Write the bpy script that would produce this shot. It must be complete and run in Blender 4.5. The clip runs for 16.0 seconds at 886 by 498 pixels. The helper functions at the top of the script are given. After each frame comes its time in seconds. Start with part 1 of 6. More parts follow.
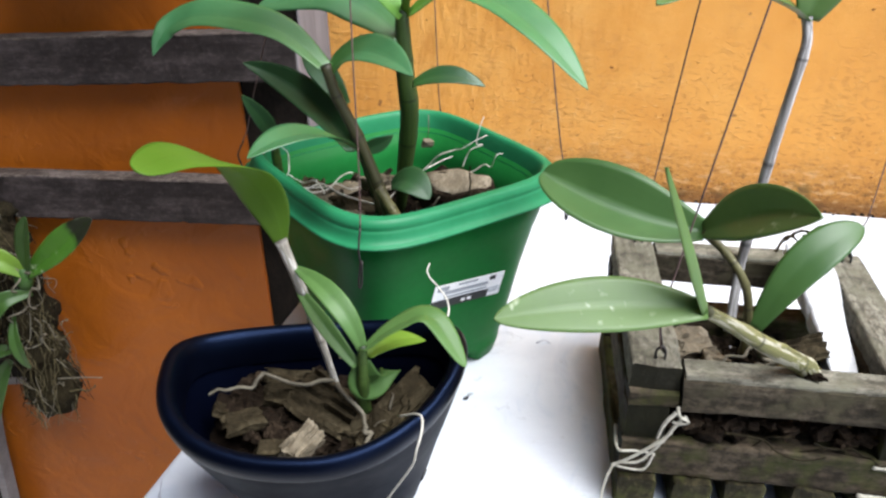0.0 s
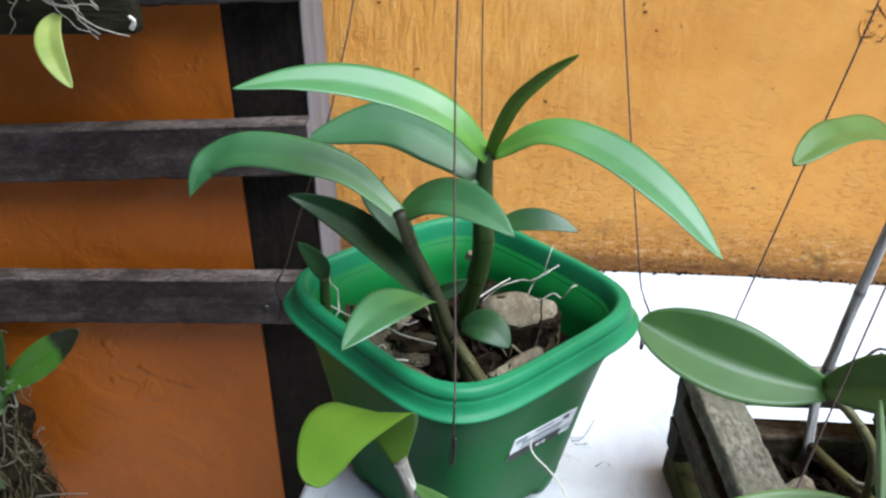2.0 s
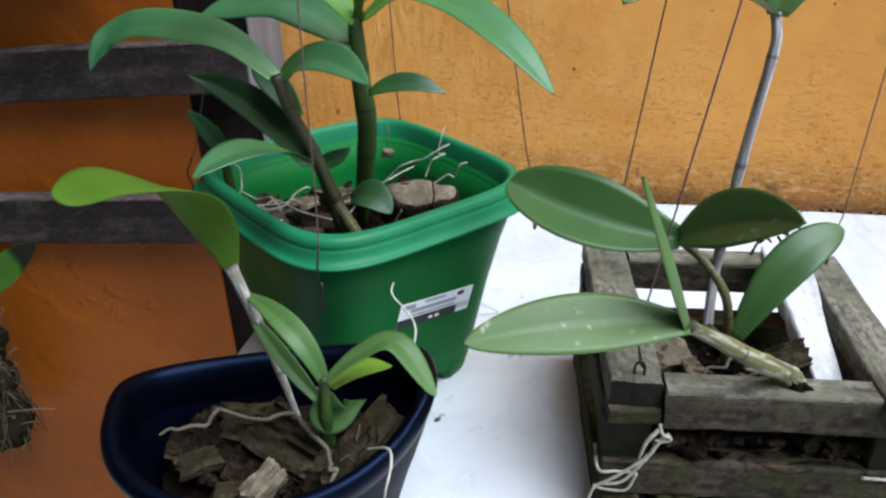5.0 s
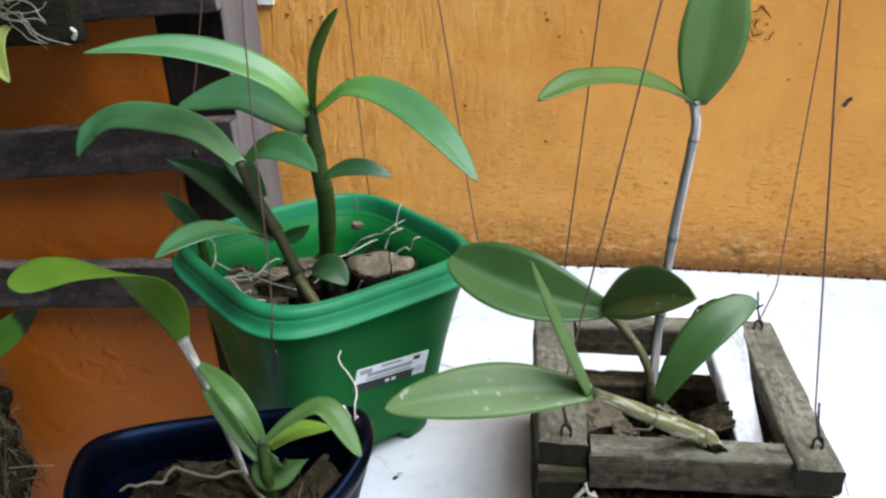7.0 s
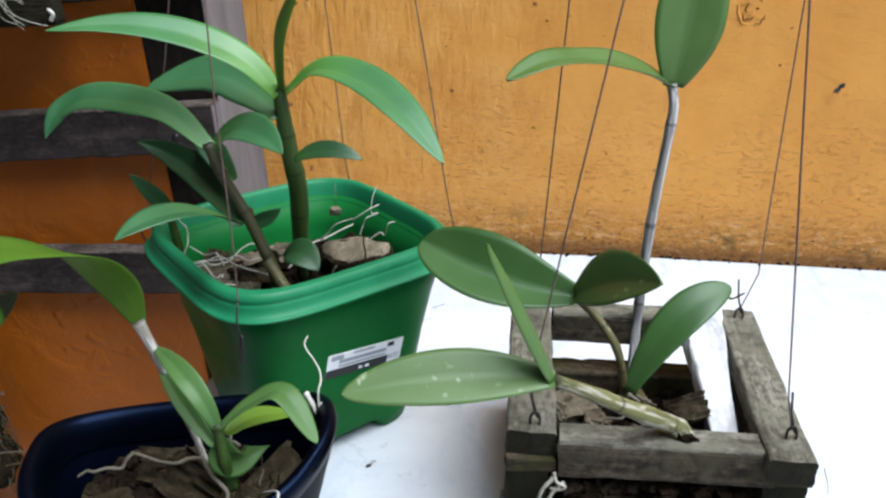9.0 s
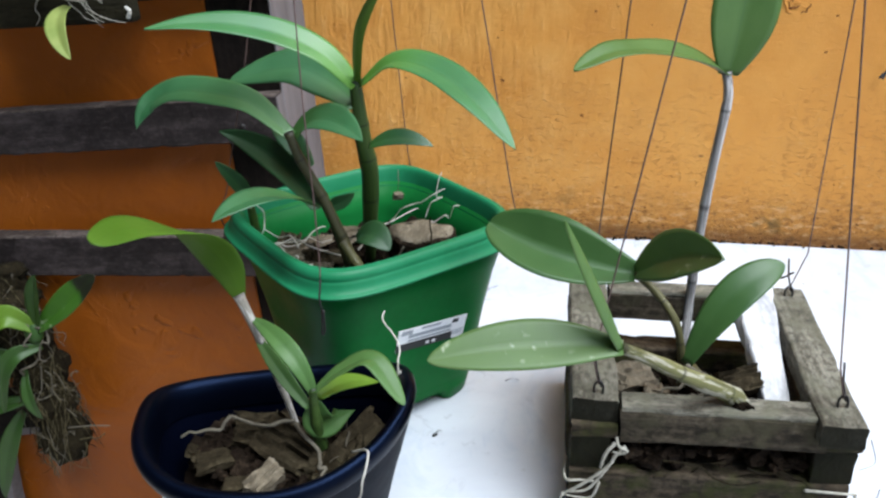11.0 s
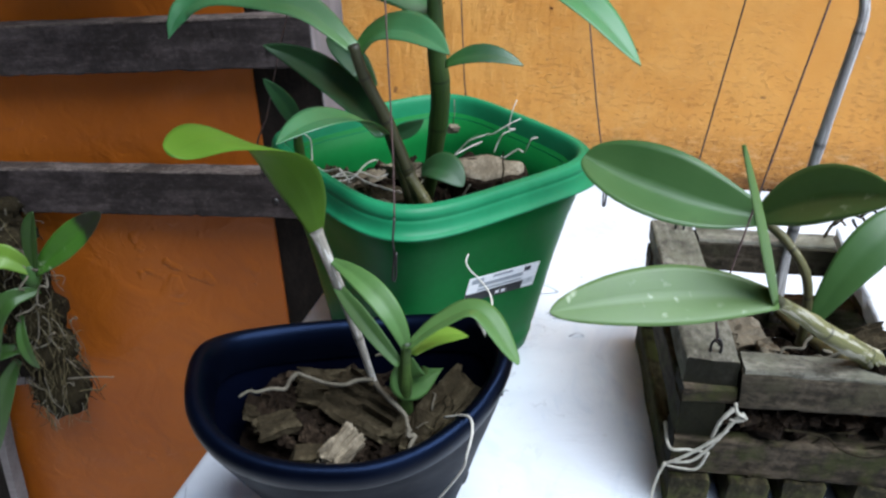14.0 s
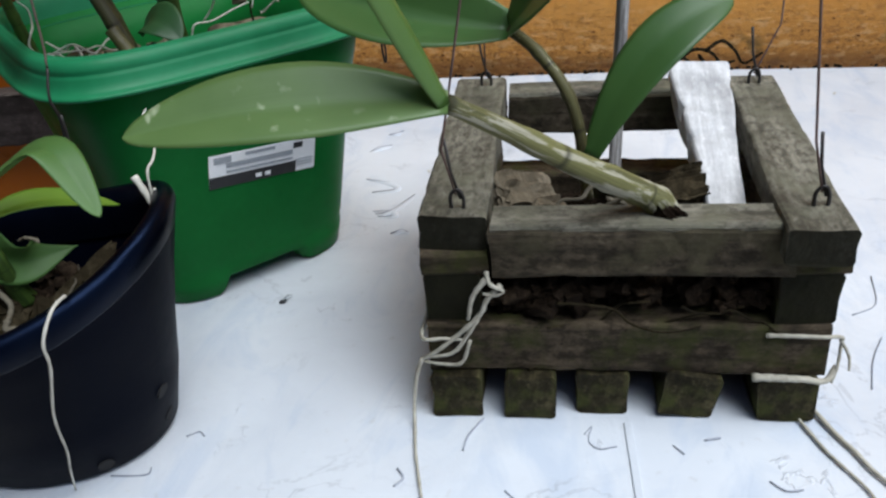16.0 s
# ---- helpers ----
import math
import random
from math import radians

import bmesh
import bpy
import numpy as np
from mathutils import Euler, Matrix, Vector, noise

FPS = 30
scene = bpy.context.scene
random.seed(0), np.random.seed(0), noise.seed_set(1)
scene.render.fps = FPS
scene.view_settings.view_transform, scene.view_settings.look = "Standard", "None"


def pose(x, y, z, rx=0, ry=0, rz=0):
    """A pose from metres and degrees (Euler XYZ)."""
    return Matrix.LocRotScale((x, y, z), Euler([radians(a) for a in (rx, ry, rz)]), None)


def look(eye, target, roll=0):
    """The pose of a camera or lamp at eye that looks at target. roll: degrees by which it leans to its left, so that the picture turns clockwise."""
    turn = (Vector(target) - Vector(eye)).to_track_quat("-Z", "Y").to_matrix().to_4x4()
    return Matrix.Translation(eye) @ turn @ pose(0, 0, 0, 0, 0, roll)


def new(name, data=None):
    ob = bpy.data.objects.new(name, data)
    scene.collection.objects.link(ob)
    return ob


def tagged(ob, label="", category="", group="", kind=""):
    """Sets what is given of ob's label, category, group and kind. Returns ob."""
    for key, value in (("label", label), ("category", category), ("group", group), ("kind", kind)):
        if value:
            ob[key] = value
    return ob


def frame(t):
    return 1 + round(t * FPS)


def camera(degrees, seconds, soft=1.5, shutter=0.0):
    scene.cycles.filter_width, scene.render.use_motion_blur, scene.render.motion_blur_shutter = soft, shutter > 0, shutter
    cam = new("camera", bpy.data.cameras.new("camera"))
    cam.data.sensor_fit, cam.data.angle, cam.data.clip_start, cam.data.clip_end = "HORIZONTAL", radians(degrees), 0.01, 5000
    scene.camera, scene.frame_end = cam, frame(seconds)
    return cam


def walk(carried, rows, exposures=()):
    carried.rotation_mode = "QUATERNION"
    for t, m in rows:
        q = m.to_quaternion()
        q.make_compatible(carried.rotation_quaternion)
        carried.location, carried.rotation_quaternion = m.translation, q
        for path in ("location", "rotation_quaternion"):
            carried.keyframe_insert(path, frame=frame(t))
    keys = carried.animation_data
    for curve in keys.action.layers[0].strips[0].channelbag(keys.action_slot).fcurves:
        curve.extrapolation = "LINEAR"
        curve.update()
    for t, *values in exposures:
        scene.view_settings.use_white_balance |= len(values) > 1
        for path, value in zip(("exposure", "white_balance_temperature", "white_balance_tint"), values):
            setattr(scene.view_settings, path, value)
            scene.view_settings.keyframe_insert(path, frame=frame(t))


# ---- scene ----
cam = camera(57.3, 16.0, soft=2.5)
PATH = [
    (0, (0.083, 0.048, 1.186), (-0.104, 1.806, 0.25), 1.3),
    (0.5, (0.158, 0.033, 1.201), (-0.129, 1.764, 0.242), 1.7),
    (1, (0.086, 0.068, 1.214), (-0.194, 1.786, 0.228), 1.8),
    (1.5, (0.017, 0.119, 1.224), (-0.123, 1.848, 0.229), 2.2),
    (2, (-0.039, 0.146, 1.253), (-0.035, 1.91, 0.312), 2.3),
    (2.5, (-0.043, 0.125, 1.29), (0.029, 1.916, 0.405), 2.0),
    (3, (0.025, 0.1, 1.262), (0.138, 1.89, 0.376), 1.4),
    (3.5, (0.052, 0.085, 1.235), (0.133, 1.889, 0.375), 0.3),
    (3.7, (0.065, 0.084, 1.214), (0.078, 1.875, 0.325), 0.1),
    (5.8, (0.097, 0.075, 1.177), (-0.015, 1.843, 0.249), 0.5),
    (6, (0.118, 0.073, 1.194), (0.022, 1.858, 0.297), 0.4),
    (6.5, (0.135, 0.057, 1.217), (0.024, 1.87, 0.378), -0.1),
    (7, (0.141, 0.044, 1.213), (-0.027, 1.867, 0.407), -0.5),
    (7.5, (0.118, 0.045, 1.199), (-0.069, 1.866, 0.393), -0.3),
    (8, (0.12, 0.051, 1.203), (-0.071, 1.872, 0.397), -0.3),
    (8.5, (0.144, 0.055, 1.193), (-0.041, 1.873, 0.379), -0.3),
    (8.7, (0.167, 0.058, 1.196), (-0.012, 1.874, 0.376), -0.3),
    (10.8, (0.148, 0.009, 1.246), (-0.114, 1.802, 0.401), -1.7),
    (11, (0.142, 0.013, 1.215), (-0.113, 1.806, 0.365), -1.5),
    (11.5, (0.105, 0.031, 1.199), (-0.143, 1.822, 0.344), -1.3),
    (12, (0.099, 0.028, 1.202), (-0.135, 1.824, 0.352), -0.9),
    (12.5, (0.089, 0.027, 1.186), (-0.135, 1.824, 0.337), -0.4),
    (13, (0.077, 0.038, 1.173), (-0.147, 1.817, 0.286), 0.5),
    (13.5, (0.042, 0.06, 1.151), (-0.168, 1.819, 0.221), 0.5),
    (14, (0.054, 0.073, 1.169), (-0.13, 1.822, 0.216), 0.6),
    (14.5, (0.102, 0.066, 1.108), (-0.061, 1.815, 0.153), 0.3),
    (15, (0.155, 0.091, 1.115), (-0.016, 1.837, 0.154), -0.7),
    (15.5, (0.19, 0.139, 1.076), (-0.041, 1.869, 0.1), -4.3),
    (16, (0.23, 0.164, 1.053), (-0.047, 1.862, 0.033), -5.0),
]
walk(cam, [(t, look(eye, target, roll)) for t, eye, target, roll in PATH],
     exposures=[(0.0, 1.26, 6400, 13), (0.5, 0.82, 6180, 10), (1.0, 0.95, 5990, 10), (1.5, 1.12, 5990, 10), (2.0, 1.10, 5960, 9), (2.5, 1.04, 5960, 10), (3.0, 0.88, 5970, 10), (3.5, 0.74, 6050, 10), (6.0, 0.68, 5950, 10), (6.5, 0.72, 6080, 10), (7.0, 0.78, 6200, 10), (7.5, 0.86, 6280, 10), (8.5, 0.80, 6080, 10),
                (11.0, 0.80, 6050, 10), (11.5, 0.68, 6080, 10), (12.0, 1.00, 6060, 10), (12.5, 1.04, 5800, 10), (13.0, 1.06, 5790, 10), (13.5, 0.82, 5800, 10), (14.0, 0.94, 5830, 10), (14.5, 0.54, 6050, 9), (15.0, 0.30, 6080, 10), (15.5, 0.22, 6200, 9), (16.0, 0.22, 6180, 10)])

# ---- light ----
world = bpy.data.worlds.new("world")
scene.world = world
world.use_nodes = True
wn = world.node_tree.nodes
sky = wn.new("ShaderNodeTexSky")
sky.sky_type = "NISHITA"
sky.sun_disc = False
sky.sun_elevation = radians(62)
sky.sun_rotation = radians(120)
wn["Background"].inputs["Strength"].default_value = 0.095
world.node_tree.links.new(sky.outputs["Color"], wn["Background"].inputs["Color"])
sun = new("sun", bpy.data.lights.new("sun", "SUN"))
sun.data.energy = 4.3
sun.data.angle = radians(48)
sun.data.color = (0.945, 0.97, 0.965)
sun.matrix_world = look((0.70, -0.40, 1.50), (0, 0, 0))


# ---- materials ----
def material(name, base, rough=0.6, metal=0.0, spec=0.5):
    m = bpy.data.materials.new(name)
    m.use_nodes = True
    b = m.node_tree.nodes["Principled BSDF"]
    b.inputs["Base Color"].default_value = (*base, 1)
    b.inputs["Roughness"].default_value = rough
    b.inputs["Metallic"].default_value = metal
    b.inputs["Specular IOR Level"].default_value = spec
    return m, m.node_tree, b


def coords(nt, scale=(1, 1, 1), kind="Object"):
    tc = nt.nodes.new("ShaderNodeTexCoord")
    mp = nt.nodes.new("ShaderNodeMapping")
    mp.inputs["Scale"].default_value = scale
    nt.links.new(tc.outputs[kind], mp.inputs["Vector"])
    return mp.outputs["Vector"]


def noise_tex(nt, vec, scale, detail=5, rough=0.6, dist=0.0):
    n = nt.nodes.new("ShaderNodeTexNoise")
    n.inputs["Scale"].default_value = scale
    n.inputs["Detail"].default_value = detail
    n.inputs["Roughness"].default_value = rough
    n.inputs["Distortion"].default_value = dist
    nt.links.new(vec, n.inputs["Vector"])
    return n.outputs["Fac"]


def ramp(nt, fac, stops):
    r = nt.nodes.new("ShaderNodeValToRGB")
    e = r.color_ramp.elements
    while len(e) < len(stops):
        e.new(0.5)
    for k, (p, c) in enumerate(stops):
        e[k].position = p
        e[k].color = (*c, 1) if len(c) == 3 else c
    nt.links.new(fac, r.inputs["Fac"])
    return r.outputs["Color"]


def mix(nt, fac, a, b, mode="MIX"):
    n = nt.nodes.new("ShaderNodeMix")
    n.data_type = "RGBA"
    n.blend_type = mode
    for sock, val in ((n.inputs[0], fac), (n.inputs[6], a), (n.inputs[7], b)):
        if isinstance(val, (int, float)):
            sock.default_value = val
        elif isinstance(val, tuple):
            sock.default_value = (*val, 1)
        else:
            nt.links.new(val, sock)
    return n.outputs[2]


def bump(nt, bsdf, height, strength=0.3, dist=0.002):
    n = nt.nodes.new("ShaderNodeBump")
    n.inputs["Strength"].default_value = strength
    n.inputs["Distance"].default_value = dist
    nt.links.new(height, n.inputs["Height"])
    nt.links.new(n.outputs["Normal"], bsdf.inputs["Normal"])
    return n


def grey(v):
    return (v, v, v)


def axis_of(nt, vec, name):
    sep = nt.nodes.new("ShaderNodeSeparateXYZ")
    nt.links.new(vec, sep.inputs[0])
    return sep.outputs[name]


def span(nt, value, low, high):
    """0 at low, 1 at high, clamped."""
    n = nt.nodes.new("ShaderNodeMapRange")
    n.inputs["From Min"].default_value = low
    n.inputs["From Max"].default_value = high
    nt.links.new(value, n.inputs["Value"])
    return n.outputs["Result"]


def both(nt, *facs):
    out = facs[0]
    for f in facs[1:]:
        out = mix(nt, 1.0, out, f, "MULTIPLY")
    return out


def plus(nt, a, b, scale=1.0):
    n = nt.nodes.new("ShaderNodeMath")
    n.operation = "MULTIPLY_ADD"
    nt.links.new(b, n.inputs[0])
    n.inputs[1].default_value = scale
    nt.links.new(a, n.inputs[2])
    return n.outputs[0]


def rough_wall():
    """Old trowelled plaster under orange paint: drag marks beside the post, small ledges lower down, a crumbling damp band above the table."""
    m, nt, b = material("orange_plaster", (0.55, 0.2, 0.03), 0.66, spec=0.3)
    v = coords(nt)
    big = noise_tex(nt, v, 4, 4)
    mid = noise_tex(nt, v, 16, 5, 0.6, 0.3)
    grit = noise_tex(nt, v, 420, 3, 0.7)
    drag = ramp(nt, noise_tex(nt, coords(nt, (1, 1, 0.24)), 75, 5, 0.62, 0.6), [(0.36, grey(0)), (0.50, grey(0.45)), (0.57, grey(0.55)), (0.66, grey(1))])
    ledge = ramp(nt, noise_tex(nt, coords(nt, (0.42, 1, 1.20)), 165, 6, 0.70, 0.2), [(0.38, grey(0)), (0.46, grey(0.45)), (0.57, grey(0.5)), (0.63, grey(1))])
    crumb = ramp(nt, noise_tex(nt, coords(nt, (0.7, 1, 1.2)), 170, 6, 0.75, 0.3), [(0.40, grey(0)), (0.60, grey(1))])
    x, z = axis_of(nt, v, "X"), axis_of(nt, v, "Z")
    patchy = noise_tex(nt, v, 7, 3, 0.5)
    # drag marks fade away from the post, ledges fade upwards
    near_post = span(nt, plus(nt, x, patchy, -0.45), -0.28, -0.62)
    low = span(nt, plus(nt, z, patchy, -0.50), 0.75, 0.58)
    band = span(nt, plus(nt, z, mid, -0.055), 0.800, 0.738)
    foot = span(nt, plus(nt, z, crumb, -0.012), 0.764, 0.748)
    col = ramp(nt, big, [(0.3, (0.560, 0.232, 0.036)), (0.7, (0.665, 0.312, 0.062))])
    # the paler tone fades out towards the right
    pale_left = span(nt, x, 0.15, -0.25)
    col = mix(nt, both(nt, pale_left, ramp(nt, mid, [(0.42, grey(0)), (0.72, grey(0.55))])), col, (0.70, 0.372, 0.100))
    stain = ramp(nt, noise_tex(nt, coords(nt, (1, 1, 0.5)), 11, 5, 0.7, 0.8), [(0.50, grey(0)), (0.68, grey(0.34))])
    col = mix(nt, stain, col, (0.50, 0.225, 0.044))
    col = mix(nt, both(nt, near_post, ramp(nt, drag, [(0.0, grey(0.55)), (0.42, grey(0))])), col, (0.475, 0.192, 0.030))
    col = mix(nt, both(nt, near_post, ramp(nt, drag, [(0.7, grey(0)), (1.0, grey(0.35))])), col, (0.69, 0.40, 0.135))
    col = mix(nt, both(nt, low, ramp(nt, ledge, [(0.0, grey(0.42)), (0.45, grey(0.06))])), col, (0.35, 0.132, 0.021))
    col = mix(nt, both(nt, low, ramp(nt, ledge, [(0.75, grey(0)), (1.0, grey(0.45))])), col, (0.71, 0.42, 0.135))
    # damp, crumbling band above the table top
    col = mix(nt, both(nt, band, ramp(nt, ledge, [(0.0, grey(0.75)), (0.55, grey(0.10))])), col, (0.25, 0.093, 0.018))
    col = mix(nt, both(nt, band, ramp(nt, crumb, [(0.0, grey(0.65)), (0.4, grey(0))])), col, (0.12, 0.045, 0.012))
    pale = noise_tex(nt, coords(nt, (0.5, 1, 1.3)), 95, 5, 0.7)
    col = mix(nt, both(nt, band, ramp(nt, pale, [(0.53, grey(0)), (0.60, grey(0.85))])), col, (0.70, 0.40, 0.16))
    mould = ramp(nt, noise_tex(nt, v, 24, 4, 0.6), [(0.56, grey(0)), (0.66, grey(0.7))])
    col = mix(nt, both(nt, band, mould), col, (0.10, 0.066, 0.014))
    # narrow dark strip at the table joint: shade of the gap put into colour
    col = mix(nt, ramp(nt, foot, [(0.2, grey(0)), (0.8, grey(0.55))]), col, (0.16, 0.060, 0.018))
    spots = noise_tex(nt, v, 42, 2, 0.4)
    col = mix(nt, ramp(nt, spots, [(0.735, grey(0)), (0.77, grey(0.75))]), col, (0.13, 0.05, 0.02))
    small = noise_tex(nt, coords(nt, (1, 1, 1.6)), 95, 4, 0.55, 0.2)
    col = mix(nt, ramp(nt, small, [(0.72, grey(0)), (0.80, grey(0.5))]), col, (0.27, 0.092, 0.018))
    nt.links.new(col, b.inputs["Base Color"])
    h = mix(nt, 0.10, mix(nt, 0.5, mid, big), ledge)
    h = mix(nt, ramp(nt, near_post, [(0, grey(0)), (1, grey(0.30))]), h, drag)
    h = mix(nt, ramp(nt, low, [(0, grey(0)), (1, grey(0.40))]), h, ledge)
    h = mix(nt, ramp(nt, band, [(0, grey(0)), (1, grey(0.68))]), h, mix(nt, 0.5, ledge, crumb))
    bump(nt, b, mix(nt, 0.05, h, grit), 0.75, 0.0075)
    return m


def smooth_orange():
    m, nt, b = material("orange_board_paint", (0.5, 0.16, 0.02), 0.42, spec=0.22)
    v = coords(nt)
    big = noise_tex(nt, v, 4, 4)
    dents = noise_tex(nt, v, 13, 4, 0.5, 0.8)
    fine = noise_tex(nt, v, 150, 3)
    col = ramp(nt, big, [(0.3, (0.205, 0.051, 0.0030)), (0.7, (0.295, 0.081, 0.0055))])
    col = mix(nt, ramp(nt, dents, [(0.66, grey(0)), (0.8, grey(0.5))]), col, (0.20, 0.06, 0.012))
    spots = noise_tex(nt, v, 26, 3, 0.5)
    col = mix(nt, ramp(nt, spots, [(0.72, grey(0)), (0.82, grey(0.7))]), col, (0.09, 0.032, 0.010))
    nt.links.new(col, b.inputs["Base Color"])
    lumps = ramp(nt, noise_tex(nt, v, 34, 3, 0.5, 0.6), [(0.55, grey(0)), (0.66, grey(1))])
    zone = ramp(nt, noise_tex(nt, v, 7, 2), [(0.56, grey(0)), (0.66, grey(0.28))])
    h = mix(nt, zone, mix(nt, 0.06, dents, fine), lumps)
    bump(nt, b, h, 0.6, 0.010)
    return m


def wood(name, dark, light, moss=None, rough=0.8, scale=1.0, ends=None, dirt=0.62):
    """Weathered wood with the grain along local x; ends: the darker end grain."""
    m, nt, b = material(name, light, rough, spec=0.12)
    v = coords(nt, (4 * scale, 45 * scale, 45 * scale))
    u = coords(nt)
    info = nt.nodes.new("ShaderNodeObjectInfo")
    shift = nt.nodes.new("ShaderNodeVectorMath")
    shift.operation = "ADD"
    nt.links.new(v, shift.inputs[0])
    spread = nt.nodes.new("ShaderNodeMath")
    spread.operation = "MULTIPLY"
    spread.inputs[1].default_value = 40
    nt.links.new(info.outputs["Random"], spread.inputs[0])
    nt.links.new(spread.outputs[0], shift.inputs[1])
    v = shift.outputs[0]
    grain = noise_tex(nt, v, 3, 6, 0.65, 0.3)
    blot = noise_tex(nt, u, 28, 5, 0.6)
    col = ramp(nt, grain, [(0.3, dark), (0.7, light)])
    col = mix(nt, ramp(nt, blot, [(0.45, grey(0)), (0.7, grey(0.65))]), col, tuple(0.55 * c for c in dark))
    wear = noise_tex(nt, coords(nt, (0.5, 1, 1)), 15, 4, 0.6, 0.8)
    col = mix(nt, ramp(nt, wear, [(0.50, grey(0)), (0.62, grey(0.75))]), col, tuple(0.8 * c for c in dark))
    grime = noise_tex(nt, coords(nt, (0.6, 1, 1)), 210, 6, 0.75)
    col = mix(nt, ramp(nt, grime, [(0.42, grey(dirt)), (0.52, grey(0))]), col, tuple(0.35 * c for c in dark))
    col = mix(nt, ramp(nt, grime, [(0.56, grey(0)), (0.68, grey(0.45))]), col, tuple(min(1.0, 1.25 * c) for c in light))
    if moss:
        g = noise_tex(nt, u, 45, 4)
        col = mix(nt, ramp(nt, g, [(0.48, grey(0)), (0.66, grey(0.7))]), col, moss)
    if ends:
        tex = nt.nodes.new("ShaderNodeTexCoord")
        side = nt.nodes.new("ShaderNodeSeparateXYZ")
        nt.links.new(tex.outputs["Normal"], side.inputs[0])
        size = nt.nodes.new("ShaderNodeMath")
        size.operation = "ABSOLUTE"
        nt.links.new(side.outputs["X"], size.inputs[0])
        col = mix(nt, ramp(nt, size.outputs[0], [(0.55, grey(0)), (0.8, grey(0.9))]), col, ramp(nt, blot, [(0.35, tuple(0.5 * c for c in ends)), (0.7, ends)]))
    nt.links.new(col, b.inputs["Base Color"])
    bump(nt, b, mix(nt, 0.35, grain, grime), 0.6, 0.0025)
    return m


def leaf_material(name, base, tip, back, rough=0.35, spec=0.5, thin=0.25, speck=0.0, rib=None, young=None, dying=None):
    """Leaf: paler towards the stem, fine veins along the blade, a marked midrib."""
    m, nt, b = material(name, base, rough, spec=spec)
    v = coords(nt)
    uv = coords(nt, kind="UV")
    sep = nt.nodes.new("ShaderNodeSeparateXYZ")
    nt.links.new(uv, sep.inputs[0])
    n1 = noise_tex(nt, v, 25, 4)
    n2 = noise_tex(nt, v, 240, 3)
    veins = noise_tex(nt, coords(nt, (42, 1.2, 1), "UV"), 1.0, 3, 0.6, 0.2)
    col = ramp(nt, n1, [(0.3, base), (0.72, tip)])
    col = mix(nt, ramp(nt, veins, [(0.35, grey(0.0)), (0.7, grey(0.20))]), col, back)
    if young:
        col = mix(nt, ramp(nt, sep.outputs["Y"], [(0.0, grey(0.9)), (0.5, grey(0))]), col, young)
    if dying:
        edge = nt.nodes.new("ShaderNodeMath")
        edge.operation = "MULTIPLY_ADD"
        nt.links.new(n1, edge.inputs[0])
        edge.inputs[1].default_value = 0.25
        nt.links.new(sep.outputs["Y"], edge.inputs[2])
        col = mix(nt, ramp(nt, edge.outputs[0], [(0.76, grey(0)), (0.84, grey(1))]), col, dying)
    line = ramp(nt, sep.outputs["X"], [(0.478, grey(0)), (0.5, grey(0.32)), (0.522, grey(0))])
    col = mix(nt, line, col, rib or tuple(0.55 * c for c in base))
    if speck:
        s = noise_tex(nt, v, 130, 2, 0.5)
        zone = noise_tex(nt, v, 22, 1)
        both = mix(nt, 1.0, ramp(nt, s, [(0.60, grey(0)), (0.70, grey(speck))]), ramp(nt, zone, [(0.5, grey(0)), (0.6, grey(1))]), "MULTIPLY")
        col = mix(nt, both, col, (0.50, 0.56, 0.38))
    blot = noise_tex(nt, v, 75, 3, 0.5)
    col = mix(nt, ramp(nt, blot, [(0.66, grey(0)), (0.80, grey(0.35))]), col, tuple(0.5 * c for c in base))
    nt.links.new(col, b.inputs["Base Color"])
    nt.links.new(ramp(nt, n1, [(0.2, grey(rough - 0.06)), (0.8, grey(rough + 0.10))]), b.inputs["Roughness"])
    bump(nt, b, mix(nt, 0.35, veins, n2), 0.12, 0.0012)
    t = nt.nodes.new("ShaderNodeBsdfTranslucent")
    nt.links.new(mix(nt, 0.5, col, (0.30, 0.50, 0.06)), t.inputs["Color"])
    ms = nt.nodes.new("ShaderNodeMixShader")
    ms.inputs[0].default_value = thin
    nt.links.new(b.outputs[0], ms.inputs[1])
    nt.links.new(t.outputs[0], ms.inputs[2])
    nt.links.new(ms.outputs[0], nt.nodes["Material Output"].inputs["Surface"])
    return m


